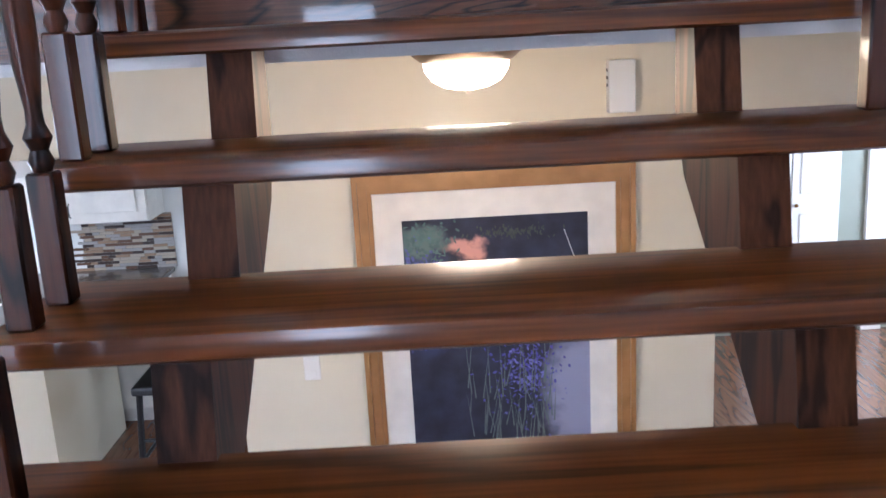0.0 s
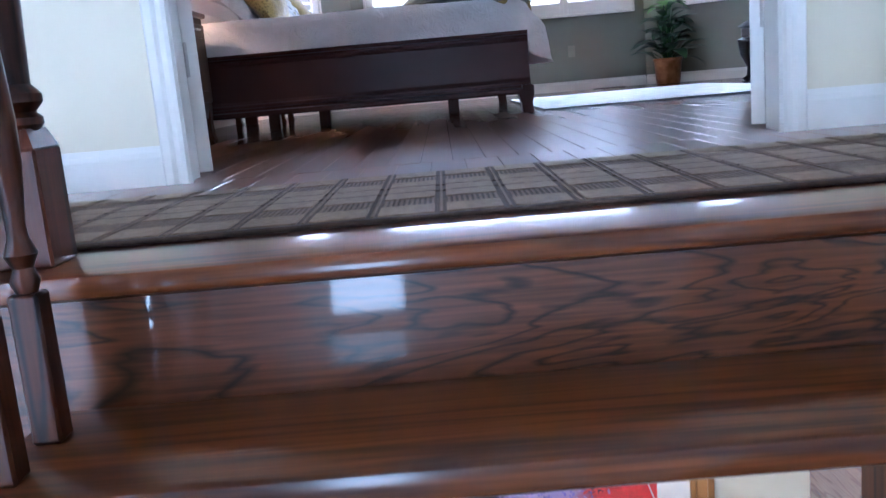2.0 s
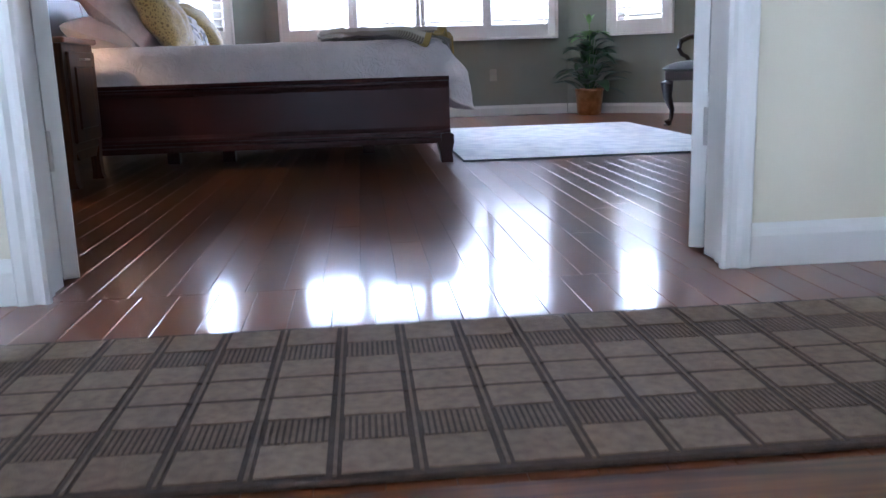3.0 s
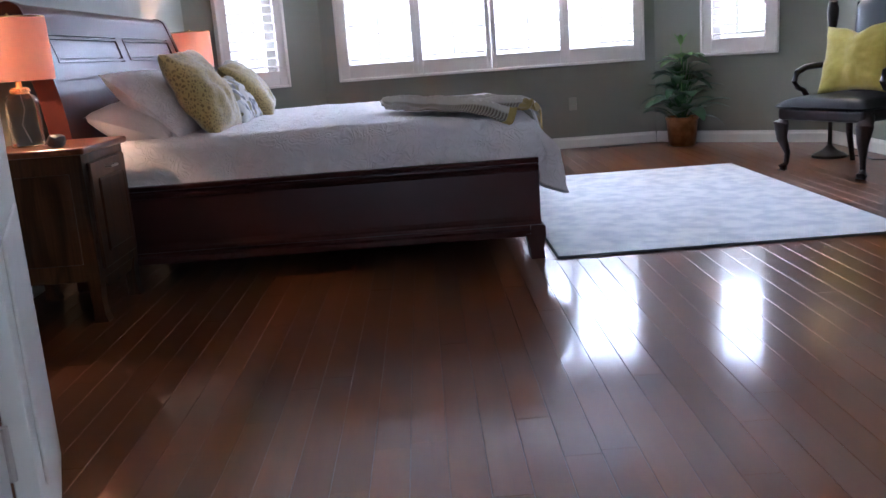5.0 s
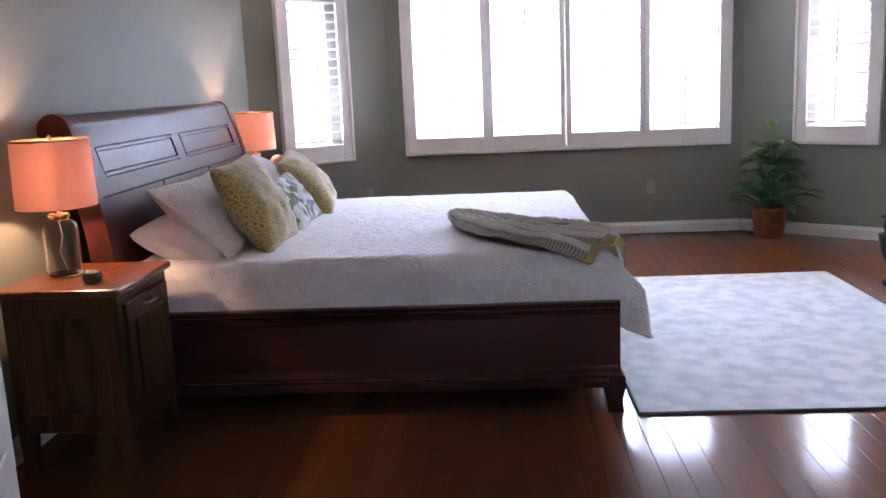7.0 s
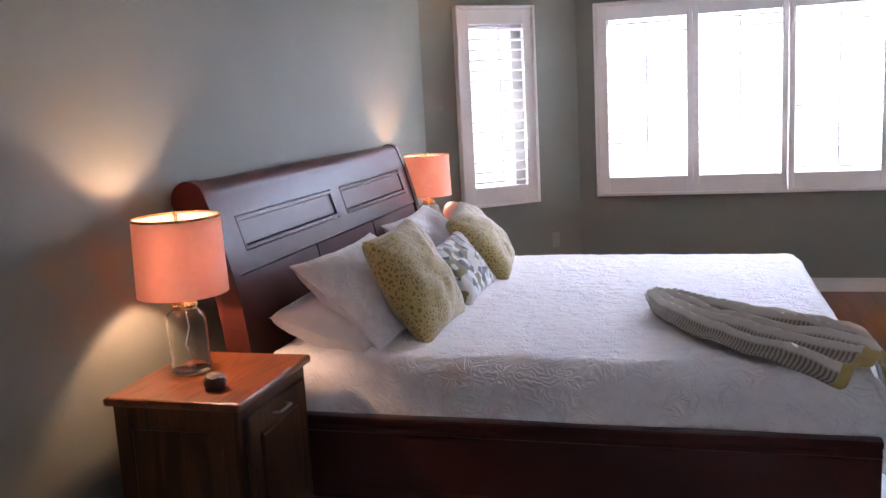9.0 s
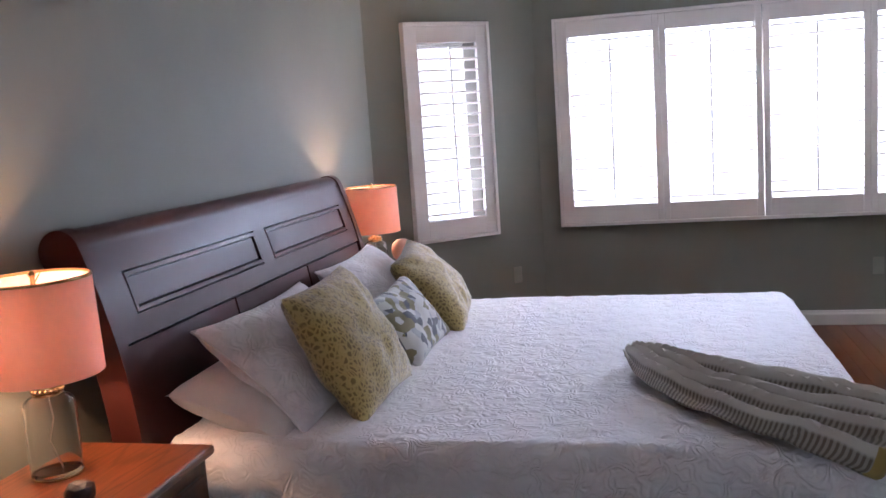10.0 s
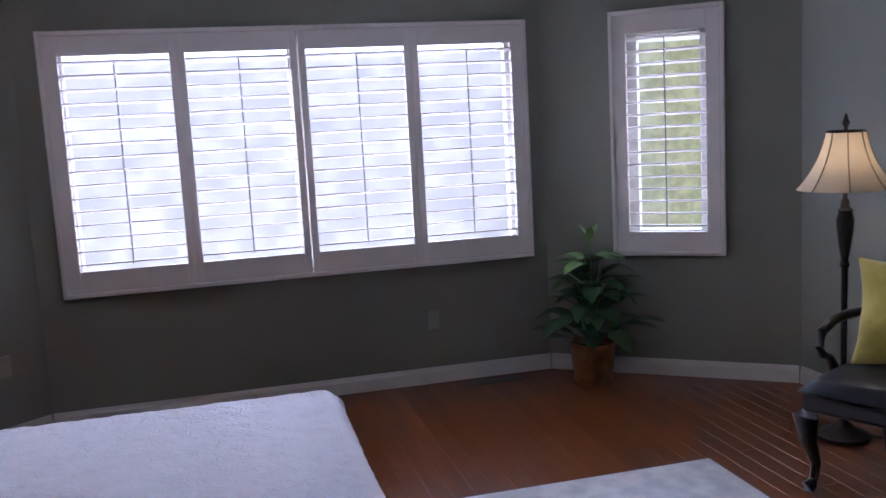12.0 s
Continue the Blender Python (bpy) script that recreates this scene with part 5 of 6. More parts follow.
guard = {}
for side, xs in (("left", -0.325), ("right", 1.015)):
    rail = thing("balustrade", (xs, -0.385, -0.2), "turned dark oak balusters under a sloping handrail", "balustrade", "stair balustrades")
    guard[side] = rail
    for k in range(1, 11):
        for q in (0.055, 0.18):
            yb, zb = -0.25 * (k - 1) + q, -0.2 * (k - 1)
            h = 0.83 + 0.8 * (q - 0.055)
            bl = B()
            box(bl, -0.020, 0.020, yb - 0.020, yb + 0.020, zb, zb + 0.20, 0.004)
            _, tp = spindle(h)
            lathe(bl, tp, 12, (0, yb, zb))
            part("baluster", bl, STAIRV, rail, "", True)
    bm = B()
    y1, y0 = 0.33, -0.25 * 9 - 0.05
    def rz(y):
        return 0.83 + 0.8 * (y - 0.055)
    o = [(-0.03, 0.0), (0.03, 0.0), (0.034, 0.02), (0.028, 0.045), (0.012, 0.056), (-0.012, 0.056), (-0.028, 0.045), (-0.034, 0.02)]
    lo = [bm.verts.new((a, y0, rz(y0) + b)) for a, b in o]
    hi = [bm.verts.new((a, y1, rz(y1) + b)) for a, b in o]
    for i in range(8):
        bm.faces.new((lo[i], lo[(i + 1) % 8], hi[(i + 1) % 8], hi[i]))
    bm.faces.new(lo)
    bm.faces.new(hi)
    part("handrail", bm, STAIR, rail, "", True)

for x in (-0.405, 1.10):
    nw = thing("newel_post", (x, 0.0, 0.0), "square-based turned oak newel post at the stair head", "newel post", "newel posts")
    bm = B()
    box(bm, -0.045, 0.045, -0.045, 0.045, 0.0, 0.175, 0.004)
    bmesh.ops.create_cone(bm, cap_ends=True, segments=4, radius1=0.0616, radius2=0.046, depth=0.028, matrix=Matrix.Translation((0, 0, 0.1885)) @ Matrix.Rotation(radians(45), 4, "Z"))
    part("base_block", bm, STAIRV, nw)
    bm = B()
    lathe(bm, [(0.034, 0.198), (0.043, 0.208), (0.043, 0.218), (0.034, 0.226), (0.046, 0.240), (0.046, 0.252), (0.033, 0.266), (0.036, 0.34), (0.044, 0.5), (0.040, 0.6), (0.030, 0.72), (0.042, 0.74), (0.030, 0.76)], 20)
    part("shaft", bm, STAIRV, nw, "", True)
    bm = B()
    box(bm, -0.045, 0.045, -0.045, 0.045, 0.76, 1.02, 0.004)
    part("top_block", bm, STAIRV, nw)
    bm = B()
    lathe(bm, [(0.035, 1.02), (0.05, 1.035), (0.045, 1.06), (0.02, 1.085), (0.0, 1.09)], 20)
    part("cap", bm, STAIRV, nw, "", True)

# ---- lower level ----
LX0, LX1, LY0, LY1 = -4.2, 4.2, -4.5, 6.0
LCZ = -0.272
bm = B()
box(bm, LX0, LX1, LY0, LY1, LOWZ - 0.1, LOWZ)
setting("floor_lower", bm, wood("lower_oak_floor", (0.22, 0.10, 0.05), (0.15, 0.06, 0.03), 0.25, axis=1, ring=6.0), "oak floor of the lower storey", "floor")
bm = B()
box(bm, LX0, LX1, -0.070, LY1, LCZ, LCZ + 0.10)
setting("ceiling_lower", bm, CEIL, "white ceiling over the lower hall", "ceiling")
PW = 1.63
wall_run("wall_picture", (LX0, PW), (LX1, PW), LOWZ, LCZ, 0.12, [(LX0 * -1 - 3.6, LX0 * -1 - 0.66, LOWZ - 0.01, -0.70), (LX0 * -1 + 1.42, LX0 * -1 + 3.6, LOWZ - 0.01, -0.74)], HALLWALL, "cream lower hall wall between two wide openings")
for x0, x1, z in ((-3.6, -0.66, -0.70), (1.42, 3.6, -0.74)):
    bm = B()
    box(bm, x0, x1, PW - 0.018, PW, z, z + 0.07, 0.004)
    setting("opening_trim", bm, TRIM, "white trim along the head of an opening", "trim")
# the west and east openings are unseen, cut only to let fill light in
wall_run("wall_lower_west", (LX0, LY0), (LX0, LY1), LOWZ, CEILZ, 0.15, [(1.4, 3.2, -1.7, 1.6), (6.6, 8.2, -1.6, -0.5)], PALEWALL, "pale stairwell wall with added openings for fill light")
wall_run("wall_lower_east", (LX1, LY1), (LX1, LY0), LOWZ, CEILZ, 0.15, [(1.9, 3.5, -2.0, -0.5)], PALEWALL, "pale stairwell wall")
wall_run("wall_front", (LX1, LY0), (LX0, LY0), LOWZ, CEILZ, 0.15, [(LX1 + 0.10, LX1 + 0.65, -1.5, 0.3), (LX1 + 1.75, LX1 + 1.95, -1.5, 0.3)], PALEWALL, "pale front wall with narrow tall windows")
wall_run("wall_lower_north", (LX0, LY1), (LX1, LY1), LOWZ, LCZ, 0.15, [], PALEWALL, "pale far wall of the lower storey")
wall_run("wall_hall_west", (-2.6, -0.07), (-2.6, HALLY), 0, CEILZ, 0.12, [], HALLWALL, "cream hall end wall")
wall_run("wall_hall_east", (3.0, HALLY), (3.0, -0.07), 0, CEILZ, 0.12, [], HALLWALL, "cream hall end wall")
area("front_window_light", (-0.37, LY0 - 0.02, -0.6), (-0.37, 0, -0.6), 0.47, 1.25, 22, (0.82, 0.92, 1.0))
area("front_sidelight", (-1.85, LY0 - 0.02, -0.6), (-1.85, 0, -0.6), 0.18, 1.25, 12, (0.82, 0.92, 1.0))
# added side light on the balusters, from an opening out of view
area("stair_side_fill", (LX0 - 0.02, -2.2, 0.0), (0, -2.2, 0.0), 1.75, 3.2, 6, (0.85, 0.93, 1.0))

# two added lamps, out of view, that brighten the kitchen and the entry
area("kitchen_fill", (LX0 - 0.02, 2.9, -1.05), (0, 2.9, -1.3), 1.55, 1.05, 45, (0.88, 0.95, 1.0))
area("entry_fill", (LX1 + 0.02, 3.3, -1.25), (0, 3.3, -1.5), 1.55, 1.45, 45, (0.85, 0.95, 1.0))

# ceiling light with glowing bowl
cl = thing("ceiling_light", (0.353, 0.63, LCZ), "lit flush ceiling light with white glass bowl and bronze ring", "ceiling light")
bm = B()
lathe(bm, [(0.0, 0.0), (0.165, 0.0), (0.165, -0.008), (0.135, -0.032), (0.125, -0.036), (0.0, -0.036)], 36)
part("ring", bm, mat("brushed_bronze", (0.16, 0.11, 0.075), 0.4, 0.8), cl, "", True)
bm = B()
lathe(bm, [(0.126, -0.036), (0.122, -0.060), (0.100, -0.090), (0.065, -0.108), (0.02, -0.116), (0.0, -0.117)], 36)
part("bowl", bm, glow("lit_bowl", (1.0, 0.78, 0.48), 30.0), cl, "glowing white glass bowl", True)
bm = B()
lathe(bm, [(0.0, -0.126), (0.006, -0.122), (0.004, -0.114)], 10)
part("finial", bm, DARKMETAL, cl)
bulb("ceiling_light_bulb", (0.353, 0.63, LCZ - 0.16), 6.5, (1.0, 0.66, 0.34), 0.08)

# chime box on the wall
ch = thing("door_chime", (1.01, PW, -0.46), "white door chime box on the wall", "chime")
bm = B()
box(bm, -0.055, 0.055, -0.055, 0.0, -0.105, 0.105, 0.004)
part("case", bm, PALEWALL, ch)
for k in range(3):
    bm = B()
    box(bm, -0.059, -0.055, -0.04, -0.028, 0.0 + k * 0.03, 0.012 + k * 0.03)
    part("slot", bm, EBONY, ch)
sw = outlet((-0.34, PW, -1.60), 0, "white double wall switch plate", TRIM)

# framed painting
fr = thing("framed_painting", (0.48, PW, -2.26), "gold-framed painting of flowers by a pond, on cream wall", "picture")
FX0, FX1, FZ = -0.587, 0.586, 1.49
GFRAME = mat("gilt_wood", (0.40, 0.205, 0.070), 0.34, 0.35, color2=(0.31, 0.155, 0.052), scale=10, bump=0.05, bump_scale=60)
def mitre(d0, d1, y0, y1, name):
    for q in range(4):
        bm = B()
        a = [(FX0 + d0, d0), (FX1 - d0, d0), (FX1 - d0, FZ - d0), (FX0 + d0, FZ - d0)]
        b = [(FX0 + d1, d1), (FX1 - d1, d1), (FX1 - d1, FZ - d1), (FX0 + d1, FZ - d1)]
        pts = [a[q], a[(q + 1) % 4], b[(q + 1) % 4], b[q]]
        f = [bm.verts.new((x, y0, z)) for x, z in pts]
        g = [bm.verts.new((x, y1, z)) for x, z in pts]
        bm.faces.new(f)
        bm.faces.new(g)
        for i in range(4):
            bm.faces.new((f[i], f[(i + 1) % 4], g[(i + 1) % 4], g[i]))
        part(name, bm, GFRAME, fr)
mitre(0.0, 0.022, -0.045, -0.004, "frame_side")
mitre(0.022, 0.060, -0.034, -0.004, "frame_side")
mitre(0.060, 0.078, -0.026, -0.004, "frame_side")
bm = B()
box(bm, FX0 + 0.07, FX1 - 0.07, -0.014, -0.006, 0.07, FZ - 0.07)
part("mat_board", bm, mat("mat_board", (0.80, 0.77, 0.70), 0.7), fr, "cream mat board")
AX0, AX1, AZ0, AZ1 = -0.39, 0.39, 0.21, 1.29
bm = B()
box(bm, AX0, AX1, -0.0165, -0.014, AZ0, AZ1)
INK = mat("painted_water", (0.026, 0.028, 0.055), 0.5, color2=(0.010, 0.010, 0.020), scale=9)


def washes(m, spots):
    """Soft patches of paint laid over one another, their edges broken up by noise."""
    nt = m.node_tree
    b = nt.nodes["Principled BSDF"]
    last = b.inputs["Base Color"].links[0].from_socket
    tc = nt.nodes.new("ShaderNodeTexCoord")
    n = nt.nodes.new("ShaderNodeTexNoise")
    n.inputs["Scale"].default_value, n.inputs["Detail"].default_value = 11, 5
    nt.links.new(tc.outputs["Object"], n.inputs["Vector"])
    wp = nt.nodes.new("ShaderNodeVectorMath")
    wp.operation = "MULTIPLY_ADD"
    wp.inputs[1].default_value = (0.16, 0.0, 0.16)
    nt.links.new(n.outputs["Color"], wp.inputs[0])
    nt.links.new(tc.outputs["Object"], wp.inputs[2])
    for cx, cz, rx, rz, col in spots:
        mp = nt.nodes.new("ShaderNodeMapping")
        mp.inputs["Scale"].default_value = (1 / rx, 0.0, 1 / rz)
        mp.inputs["Location"].default_value = (-(cx + 0.08) / rx, 0.0, -(cz + 0.08) / rz)
        nt.links.new(wp.outputs[0], mp.inputs[0])
        ln = nt.nodes.new("ShaderNodeVectorMath")
        ln.operation = "LENGTH"
        nt.links.new(mp.outputs[0], ln.inputs[0])
        mr = nt.nodes.new("ShaderNodeMapRange")
        mr.interpolation_type = "SMOOTHSTEP"
        mr.inputs["From Min"].default_value, mr.inputs["From Max"].default_value = 0.55, 1.2
        mr.inputs["To Min"].default_value, mr.inputs["To Max"].default_value = 1.0, 0.0
        nt.links.new(ln.outputs["Value"], mr.inputs[0])
        mx = nt.nodes.new("ShaderNodeMix")
        mx.data_type = "RGBA"
        mx.inputs[7].default_value = (*col, 1)
        nt.links.new(mr.outputs[0], mx.inputs[0])
        nt.links.new(last, mx.inputs[6])
        last = mx.outputs[2]
    nt.links.new(last, b.inputs["Base Color"])


washes(INK, ((0.36, 0.46, 0.17, 0.34, (0.27, 0.28, 0.40)), (-0.32, 0.92, 0.14, 0.24, (0.05, 0.06, 0.15)), (-0.30, 1.20, 0.12, 0.07, (0.10, 0.14, 0.12)),
             (-0.13, 1.16, 0.085, 0.055, (0.58, 0.27, 0.20)), (-0.02, 0.95, 0.17, 0.15, (0.30, 0.22, 0.36)), (0.26, 0.86, 0.22, 0.08, (0.55, 0.21, 0.09)), (0.30, 0.96, 0.20, 0.075, (0.55, 0.03, 0.028))))
art = part("canvas", bm, INK, fr, "dark painted pond")


def daub(cx, cz, w, h, color, n, seed, size, layer, name="daub", upright=False):
    """A patch of brush marks in one colour."""
    r2 = random.Random(seed)
    bm = B()
    for _ in range(n):
        x = min(AX1 - 0.012, max(AX0 + 0.012, r2.gauss(cx, w)))
        z = min(AZ1 - 0.012, max(AZ0 + 0.012, r2.gauss(cz, h)))
        a = r2.gauss(1.57, 0.25) if upright else r2.uniform(0, 3.14)
        s1, s2 = size * r2.uniform(0.5, 1.3), size * r2.uniform(0.2, 0.6)
        vv = []
        for k in range(6):
            t = k * math.pi / 3
            px, pz = s1 * math.cos(t), s2 * math.sin(t)
            vv.append(bm.verts.new((min(AX1, max(AX0, x + px * math.cos(a) - pz * math.sin(a))), -0.0168 - 0.0002 * layer - r2.random() * 0.00015, min(AZ1, max(AZ0, z + px * math.sin(a) + pz * math.cos(a))))))
        bm.faces.new(vv)
    me_mat = mat("paint_" + name, color, 0.6, color2=tuple(c * 0.6 for c in color), scale=25)
    ob = part(name, bm, me_mat, art)
    ob["kind"] = "stuff"
    return ob


daub(-0.30, 1.20, 0.06, 0.04, (0.09, 0.15, 0.13), 160, 1, 0.012, 1, "foliage")
daub(-0.33, 0.96, 0.04, 0.09, (0.10, 0.11, 0.30), 420, 10, 0.012, 1, "reed", True)
daub(0.06, 1.22, 0.09, 0.012, (0.07, 0.08, 0.06), 120, 3, 0.008, 3, "reflection", True)
daub(0.27, 0.985, 0.065, 0.030, (0.58, 0.05, 0.04), 220, 4, 0.010, 4, "poppy_mark")
daub(0.05, 1.045, 0.10, 0.012, (0.50, 0.42, 0.24), 40, 11, 0.007, 5, "bloom")
daub(-0.04, 0.93, 0.085, 0.045, (0.34, 0.26, 0.46), 420, 6, 0.010, 6, "lavender", True)
daub(-0.02, 0.94, 0.09, 0.04, (0.18, 0.14, 0.42), 260, 12, 0.008, 7, "lavender_bud", True)
daub(0.10, 0.62, 0.075, 0.11, (0.09, 0.08, 0.34), 240, 8, 0.010, 8, "iris_mark")
daub(0.12, 0.58, 0.06, 0.10, (0.18, 0.18, 0.50), 90, 9, 0.010, 9, "iris_petal")
bm = B()
bm.faces.new([bm.verts.new(c) for c in ((0.288, -0.0195, 1.22), (0.292, -0.0195, 1.22), (0.389, -0.0195, 0.93), (0.384, -0.0195, 0.93))])
part("reed", bm, mat("paint_reed", (0.6, 0.58, 0.6), 0.6), art)
bm = B()
r3 = random.Random(3)
for k in range(60):
    x = r3.uniform(-0.15, 0.24)
    z = r3.uniform(AZ0, 0.55)
    dx, dz = r3.uniform(-0.05, 0.05), r3.uniform(0.12, 0.3)
    vv = [bm.verts.new((x, -0.0192, z)), bm.verts.new((x + 0.006, -0.0192, z)), bm.verts.new((x + dx, -0.0192, z + dz))]
    bm.faces.new(vv)
part("reed_mark", bm, mat("paint_blades", (0.12, 0.15, 0.14), 0.6), art)["kind"] = "stuff"

# ---- kitchen seen below the stairs ----
GRANITE = mat("brown_granite", (0.15, 0.11, 0.085), 0.18, color2=(0.05, 0.037, 0.03), scale=55, contrast=(0.4, 0.6), coat=0.3)
KITW = mat("cabinet_white", (0.76, 0.73, 0.66), 0.35)
KY = 4.0
wall_run("wall_kitchen", (-4.2, KY), (-1.30, KY), LOWZ, LCZ, 0.10, [], PALEWALL, "white kitchen wall behind the backsplash")
for k in range(4):
    x0 = -1.64 - 0.56 * (k + 1)
    cab = thing("wall_cabinet", (x0, KY, -1.29), "white wall-hung kitchen cabinet", "cabinet", "wall cabinets")
    bm = B()
    box(bm, 0.0, 0.555, -0.32, 0.0, 0.0, 0.75)
    part("body", bm, KITW, cab)
    bm = B()
    box(bm, 0.004, 0.551, -0.342, -0.322, 0.004, 0.746, 0.004)
    dd = part("door", bm, KITW, cab)
    bm = B()
    box(bm, 0.07, 0.485, -0.348, -0.342, 0.07, 0.68, 0.004)
    part("panel", bm, KITW, dd)
    bm = B()
    tube(bm, [(0.05, -0.342, 0.05), (0.05, -0.362, 0.06), (0.05, -0.362, 0.13), (0.05, -0.342, 0.14)], 0.005, 6)
    part("handle", bm, DARKMETAL, dd)
    base = thing("base_cabinet", (x0, KY, LOWZ), "white kitchen base cabinet under a granite counter", "cabinet", "base cabinets")
    bm = B()
    box(bm, 0.0, 0.555, -0.58, 0.0, 0.10, 0.88)
    part("body", bm, KITW, base)
    bm = B()
    box(bm, 0.0, 0.555, -0.52, 0.0, 0.0, 0.10)
    part("plinth", bm, KITW, base)
    bm = B()
    box(bm, 0.004, 0.551, -0.602, -0.582, 0.12, 0.87, 0.004)
    part("door", bm, KITW, base)
bm = B()
box(bm, -3.9, -1.62, KY - 0.62, KY, LOWZ + 0.885, LOWZ + 0.92, 0.006, 2)
tagged(part("worktop", bm, GRANITE), "polished brown granite worktop along kitchen wall", "worktop")
# mosaic strip backsplash
bs = thing("backsplash", (-1.60, KY, LOWZ + 0.92), "brown and cream mosaic strip tile backsplash", "backsplash")
bs["kind"] = "structure"
tilecols = [mat("tile_cream", (0.42, 0.35, 0.27), 0.25), mat("tile_brown", (0.12, 0.065, 0.04), 0.2), mat("tile_tan", (0.30, 0.20, 0.13), 0.25), mat("tile_dark", (0.05, 0.035, 0.03), 0.2), mat("tile_grey", (0.34, 0.32, 0.30), 0.25)]
tm = []
for m2 in tilecols:
    bm = B()
    box(bm, -0.5, 0.5, -0.008, 0.0, 0.0, 1.0)
    tm.append(mesh_of("tile", bm, m2))
rng = random.Random(11)
z = 0.0
while z < 0.36:
    x = 0.0
    while x > -0.62:
        w = rng.choice((0.05, 0.08, 0.10, 0.14))
        ob = new("tile", rng.choice(tm))
        ob.parent = bs
        ob.location, ob.scale = (x - w / 2, -0.002, z), (w - 0.003, 1, 0.018)
        x -= w
    z += 0.021
bm = B()
box(bm, -0.63, 0.0, -0.004, 0.0, 0.0, 0.385)
part("grout", bm, mat("grout", (0.3, 0.27, 0.23), 0.9), bs)
# breakfast bar
bar = thing("breakfast_bar", (-1.45, 2.28, LOWZ), "granite-topped breakfast bar on a cream half wall", "counter")
bm = B()
prism(bm, [(-1.0, 0.0), (-0.12, 0.0), (0.0, 0.12), (0.10, 1.09), (-1.0, 1.09)], 2, 0.885, 0.925)
part("countertop", bm, GRANITE, bar, "polished brown granite top")
bm = B()
box(bm, -0.92, -0.42, 0.10, 1.08, 0.0, 0.885)
part("half_wall", bm, HALLWALL, bar)
BLACKWOOD = mat("black_painted_wood", (0.012, 0.011, 0.012), 0.4)


def bar_stool(x, y):
    st = thing("bar_stool", (x, y, LOWZ), "black wooden bar stool beside the breakfast bar", "stool", "bar stools")
    bm = B()
    box(bm, -0.19, 0.19, -0.19, 0.19, 0.60, 0.65, 0.015, 2)
    part("seat", bm, BLACKWOOD, st)
    for sx in (-1, 1):
        for sy in (-1, 1):
            bm = B()
            tube(bm, [(sx * 0.19, sy * 0.19, 0.0), (sx * 0.155, sy * 0.155, 0.61)], 0.018, 8)
            part("leg", bm, BLACKWOOD, st)
        bm = B()
        tube(bm, [(sx * 0.178, -0.178, 0.22), (sx * 0.178, 0.178, 0.22)], 0.011, 8)
        part("rung", bm, BLACKWOOD, st)
        bm = B()
        tube(bm, [(-0.17, sx * 0.17, 0.34), (0.17, sx * 0.17, 0.34)], 0.011, 8)
        part("rung", bm, BLACKWOOD, st)
        bm = B()
        tube(bm, [(0.165, sx * 0.16, 0.63), (0.20, sx * 0.165, 1.0)], 0.016, 8)
        part("back_post", bm, BLACKWOOD, st)
    for z in (0.78, 0.88, 0.98):
        bm = B()
        box(bm, 0.175 + (z - 0.63) * 0.09, 0.192 + (z - 0.63) * 0.09, -0.16, 0.16, z - 0.02, z + 0.02, 0.004)
        part("back_slat", bm, BLACKWOOD, st)
    return st


st = bar_stool(-1.25, 2.58)
copy_thing(st, pose(-1.22, 3.2, LOWZ))
BARZ = LOWZ + 0.925
tab = thing("tablet", (-1.80, 2.86, BARZ), "tablet with blue screen propped on the counter", "tablet", "", 12)
bm = B()
prism(bm, [(0.0, 0.0), (0.01, 0.0), (0.065, 0.19), (0.055, 0.19)], 0, -0.13, 0.13)
part("case", bm, BLACKWOOD, tab)
bm = B()
prism(bm, [(0.0028, 0.012), (0.0038, 0.012), (0.0535, 0.182), (0.0525, 0.182)], 0, -0.12, 0.12)
scr = part("screen", bm, glow("blue_screen", (0.02, 0.06, 0.24), 0.9), tab, "blue lit screen")
for z, x0, x1 in ((0.045, -0.10, 0.0), (0.075, -0.10, 0.10), (0.12, -0.04, 0.03)):
    bm = B()
    y = 0.0 + z * 0.2895
    prism(bm, [(y - 0.0022, z), (y - 0.0012, z), (y + 0.0035 - 0.0012, z + 0.016), (y + 0.0035 - 0.0022, z + 0.016)], 0, x0, x1)
    part("text_bar", bm, glow("white_bar", (0.7, 0.8, 0.9), 0.9), scr)
bm = B()
box(bm, -0.11, 0.11, -0.15, 0.15, 0.0, 0.002)
pp = part("paper_sheet", bm, mat("paper", (0.8, 0.79, 0.78), 0.8))
pp.matrix_basis = pose(-1.60, 2.78, BARZ, 0, 0, -28)
tagged(pp, "white printed paper sheet lying on the counter", "paper")
cupt = thing("paper_cup", (-1.57, 3.0, BARZ), "white lidded cup on the counter", "cup")
bm = B()
lathe(bm, [(0.0, 0.0), (0.028, 0.0), (0.040, 0.085), (0.0, 0.085)], 18)
part("body", bm, mat("cup_paper", (0.7, 0.62, 0.5), 0.6), cupt, "", True)
bm = B()
lathe(bm, [(0.042, 0.083), (0.044, 0.09), (0.040, 0.108), (0.0, 0.110)], 18)
part("lid", bm, mat("cup_lid", (0.82, 0.8, 0.78), 0.4), cupt, "white lid", True)
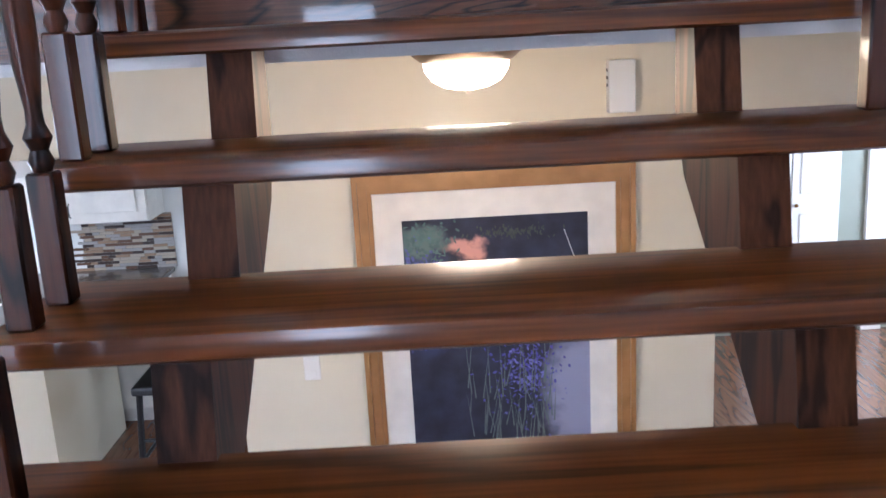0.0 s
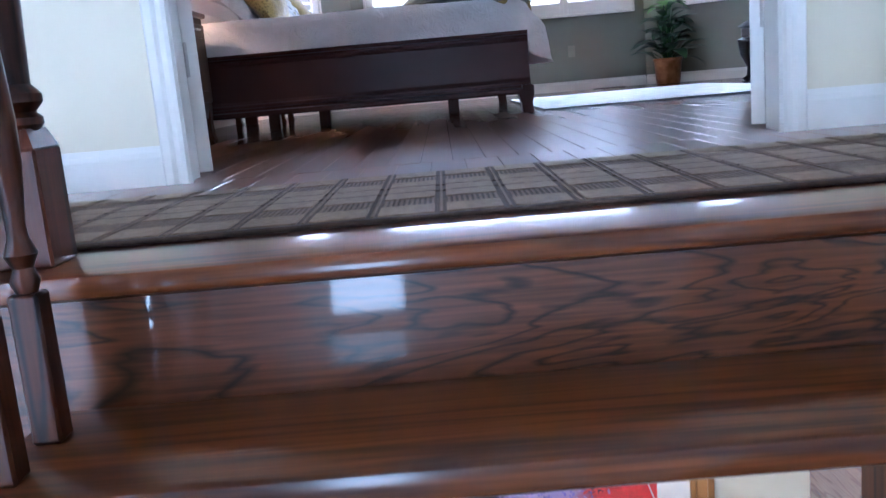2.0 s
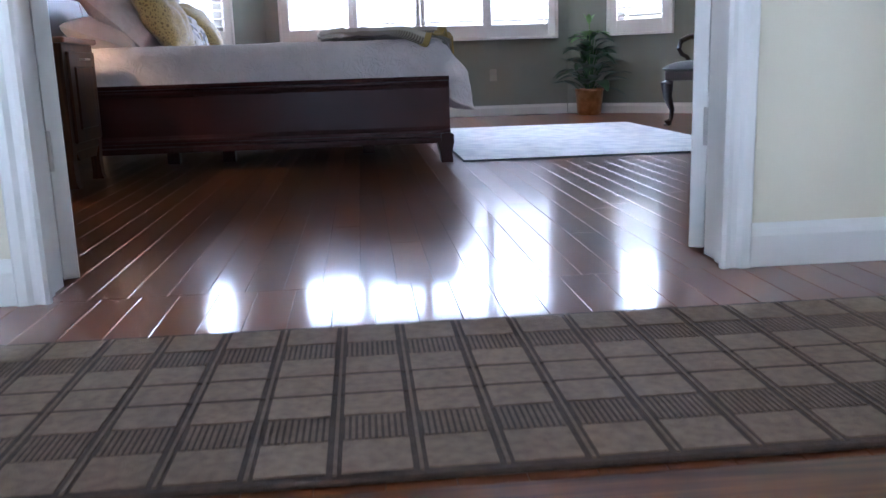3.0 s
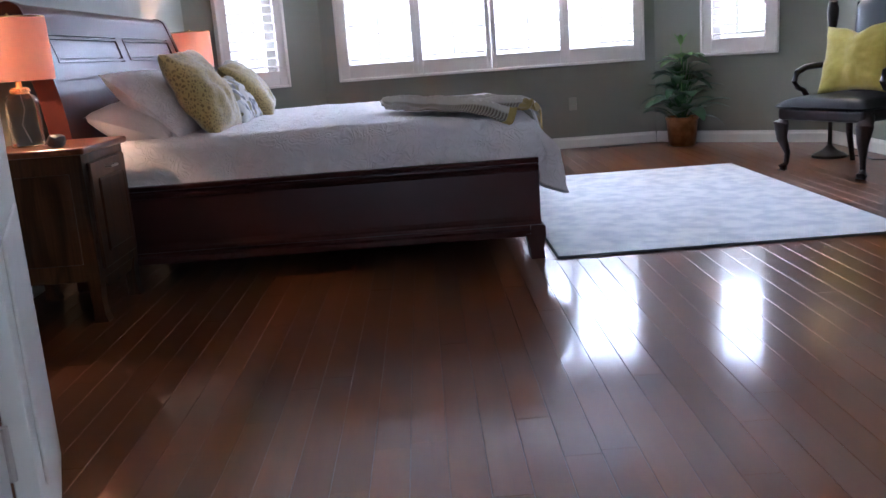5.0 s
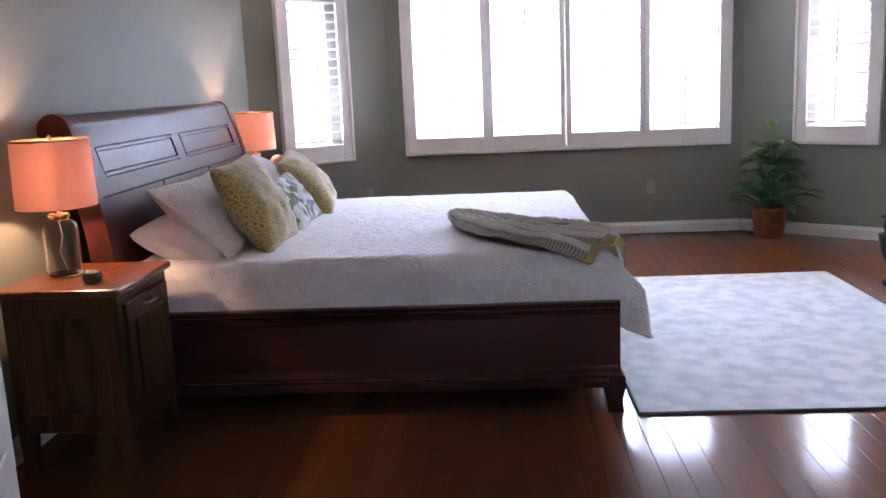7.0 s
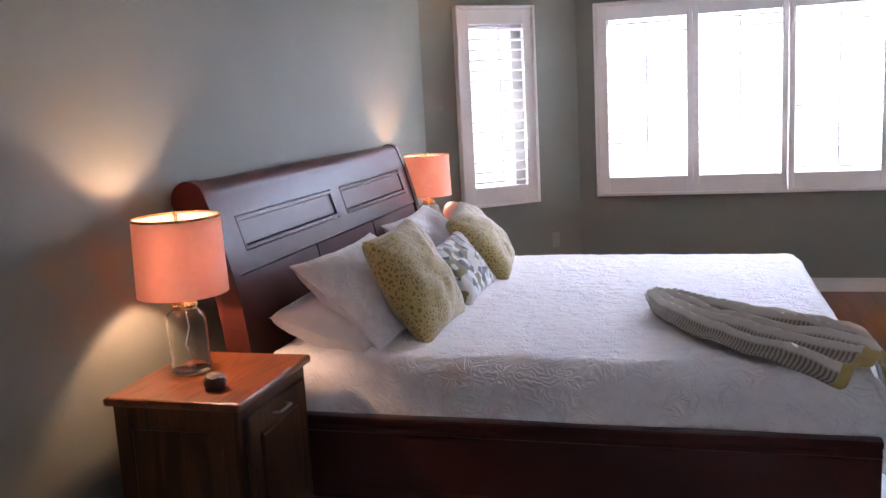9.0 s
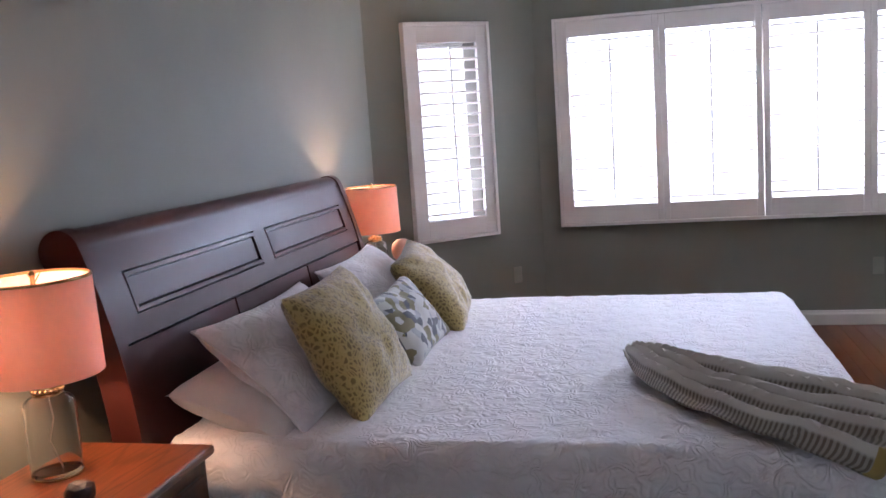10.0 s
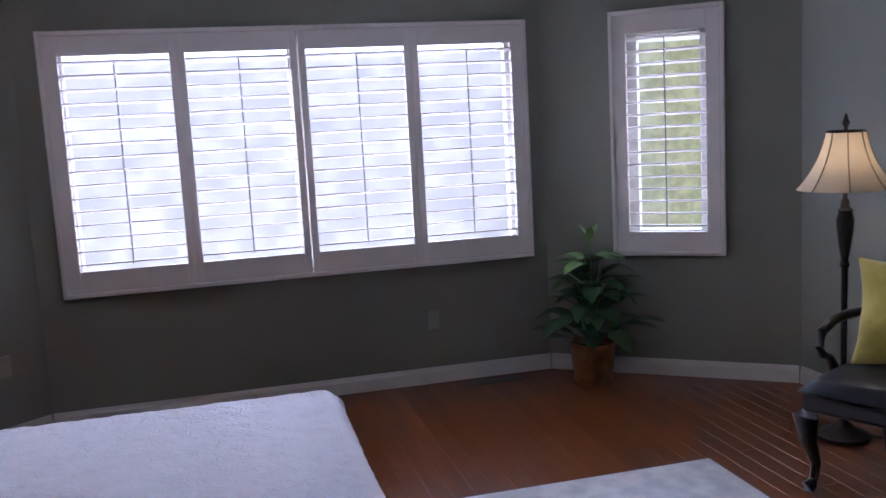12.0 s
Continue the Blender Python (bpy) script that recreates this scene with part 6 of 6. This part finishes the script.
for k, (x, y, c, r) in enumerate(((-1.43, 3.12, (0.45, 0.16, 0.07), 20), (-1.47, 3.24, (0.08, 0.25, 0.55), -10), (-1.40, 3.30, (0.10, 0.20, 0.14), 5))):
    bm = B()
    box(bm, -0.07, 0.07, -0.05, 0.05, 0.0, 0.004)
    bk = part("leaflet", bm, mat("leaflet_ink", c, 0.4))
    bk.matrix_basis = pose(x, y, BARZ, 0, 0, r)
    tagged(bk, "glossy coloured leaflet lying on the counter", "leaflet", "counter leaflets")

# ---- entry seen below the stairs ----
wall_run("wall_entry", (1.9, 4.5), (4.2, 4.5), LOWZ, LCZ, 0.12, [], GREENWALL, "olive green entry wall")
ed = thing("closet_door", (2.50, 4.5, LOWZ), "white panelled double closet door", "door")
for k in range(2):
    bm = B()
    x0 = 0.02 + k * 0.37
    box(bm, x0, x0 + 0.36, -0.04, -0.002, 0.01, 2.03, 0.003)
    lf = part("leaf", bm, TRIM, ed)
    for z in (0.2, 1.1):
        bm = B()
        box(bm, x0 + 0.06, x0 + 0.30, -0.048, -0.04, z, z + 0.75, 0.006)
        part("panel", bm, TRIM, lf)
    bm = B()
    lathe(bm, [(0.0, 0.0), (0.012, 0.004), (0.016, 0.02), (0.0, 0.03)], 12, (x0 + (0.33 if k == 0 else 0.03), -0.055, 1.0))
    part("knob", bm, BRASS, lf)
bm = B()
box(bm, 3.46, 3.62, 4.46, 4.5, LOWZ, LCZ - 0.1, 0.004)
setting("trim_entry", bm, TRIM, "white upright trim in the entry", "trim")

# ---- wooden floors ----
fl1 = thing("floor", (RX0, HALLY, 0.0), "glossy red-brown oak plank floor through bedroom and hall", "floor")
fl1["kind"] = "structure"
PWD = 0.092
bm = B()
box(bm, -0.02, RX1 - RX0 + 0.02, -0.0, CENY + 0.15 - HALLY, -0.03, -0.006)
part("subfloor", bm, GAP, fl1)
bm = B()
b = 0.0011
pr = [(0.0002, -0.018), (PWD - 0.0002, -0.018), (PWD - 0.0002, -b), (PWD - b - 0.0002, 0.0), (b + 0.0002, 0.0), (0.0002, -b)]
prism(bm, pr, 1, 0.0, 1.0)
plank_mesh = mesh_of("plank", bm, FLOOR)
bm = B()
rng = random.Random(21)
hall_bm = B()
nrow = int((RX1 - RX0) / PWD) + 1
for r in range(nrow):
    x = r * PWD
    if x + PWD > RX1 - RX0 + 0.02:
        continue
    y, end = 0.0, CENY + 0.02 - HALLY
    first = True
    while y < end - 0.01:
        ln = rng.uniform(0.5, 1.7) if first else rng.uniform(1.0, 2.0)
        first = False
        if end - y - ln < 0.5:
            ln = end - y
        ob = new("plank", plank_mesh)
        ob.parent = fl1
        ob.location = (x, y + 0.0005, rng.uniform(-0.0002, 0.0001))
        ob.scale = (1, ln - 0.001, 1)
        ob.rotation_euler = (0, radians(rng.uniform(-0.03, 0.03)), 0)
        y += ln
hf = thing("floor_hall", (-2.6, 0.086, 0.0), "glossy red-brown oak plank floor of the hall", "floor")
hf["kind"] = "structure"
bm = B()
box(bm, 0.0, 5.6, -0.131, HALLY - 0.086, -0.165, -0.019)
part("subfloor", bm, GAP, hf)
for r in range(60):
    ob = new("plank", plank_mesh)
    ob.parent = hf
    ob.location = (r * PWD + 0.02, 0.0, rng.uniform(-0.0002, 0.0001))
    ob.scale = (1, HALLY - 0.086, 1)
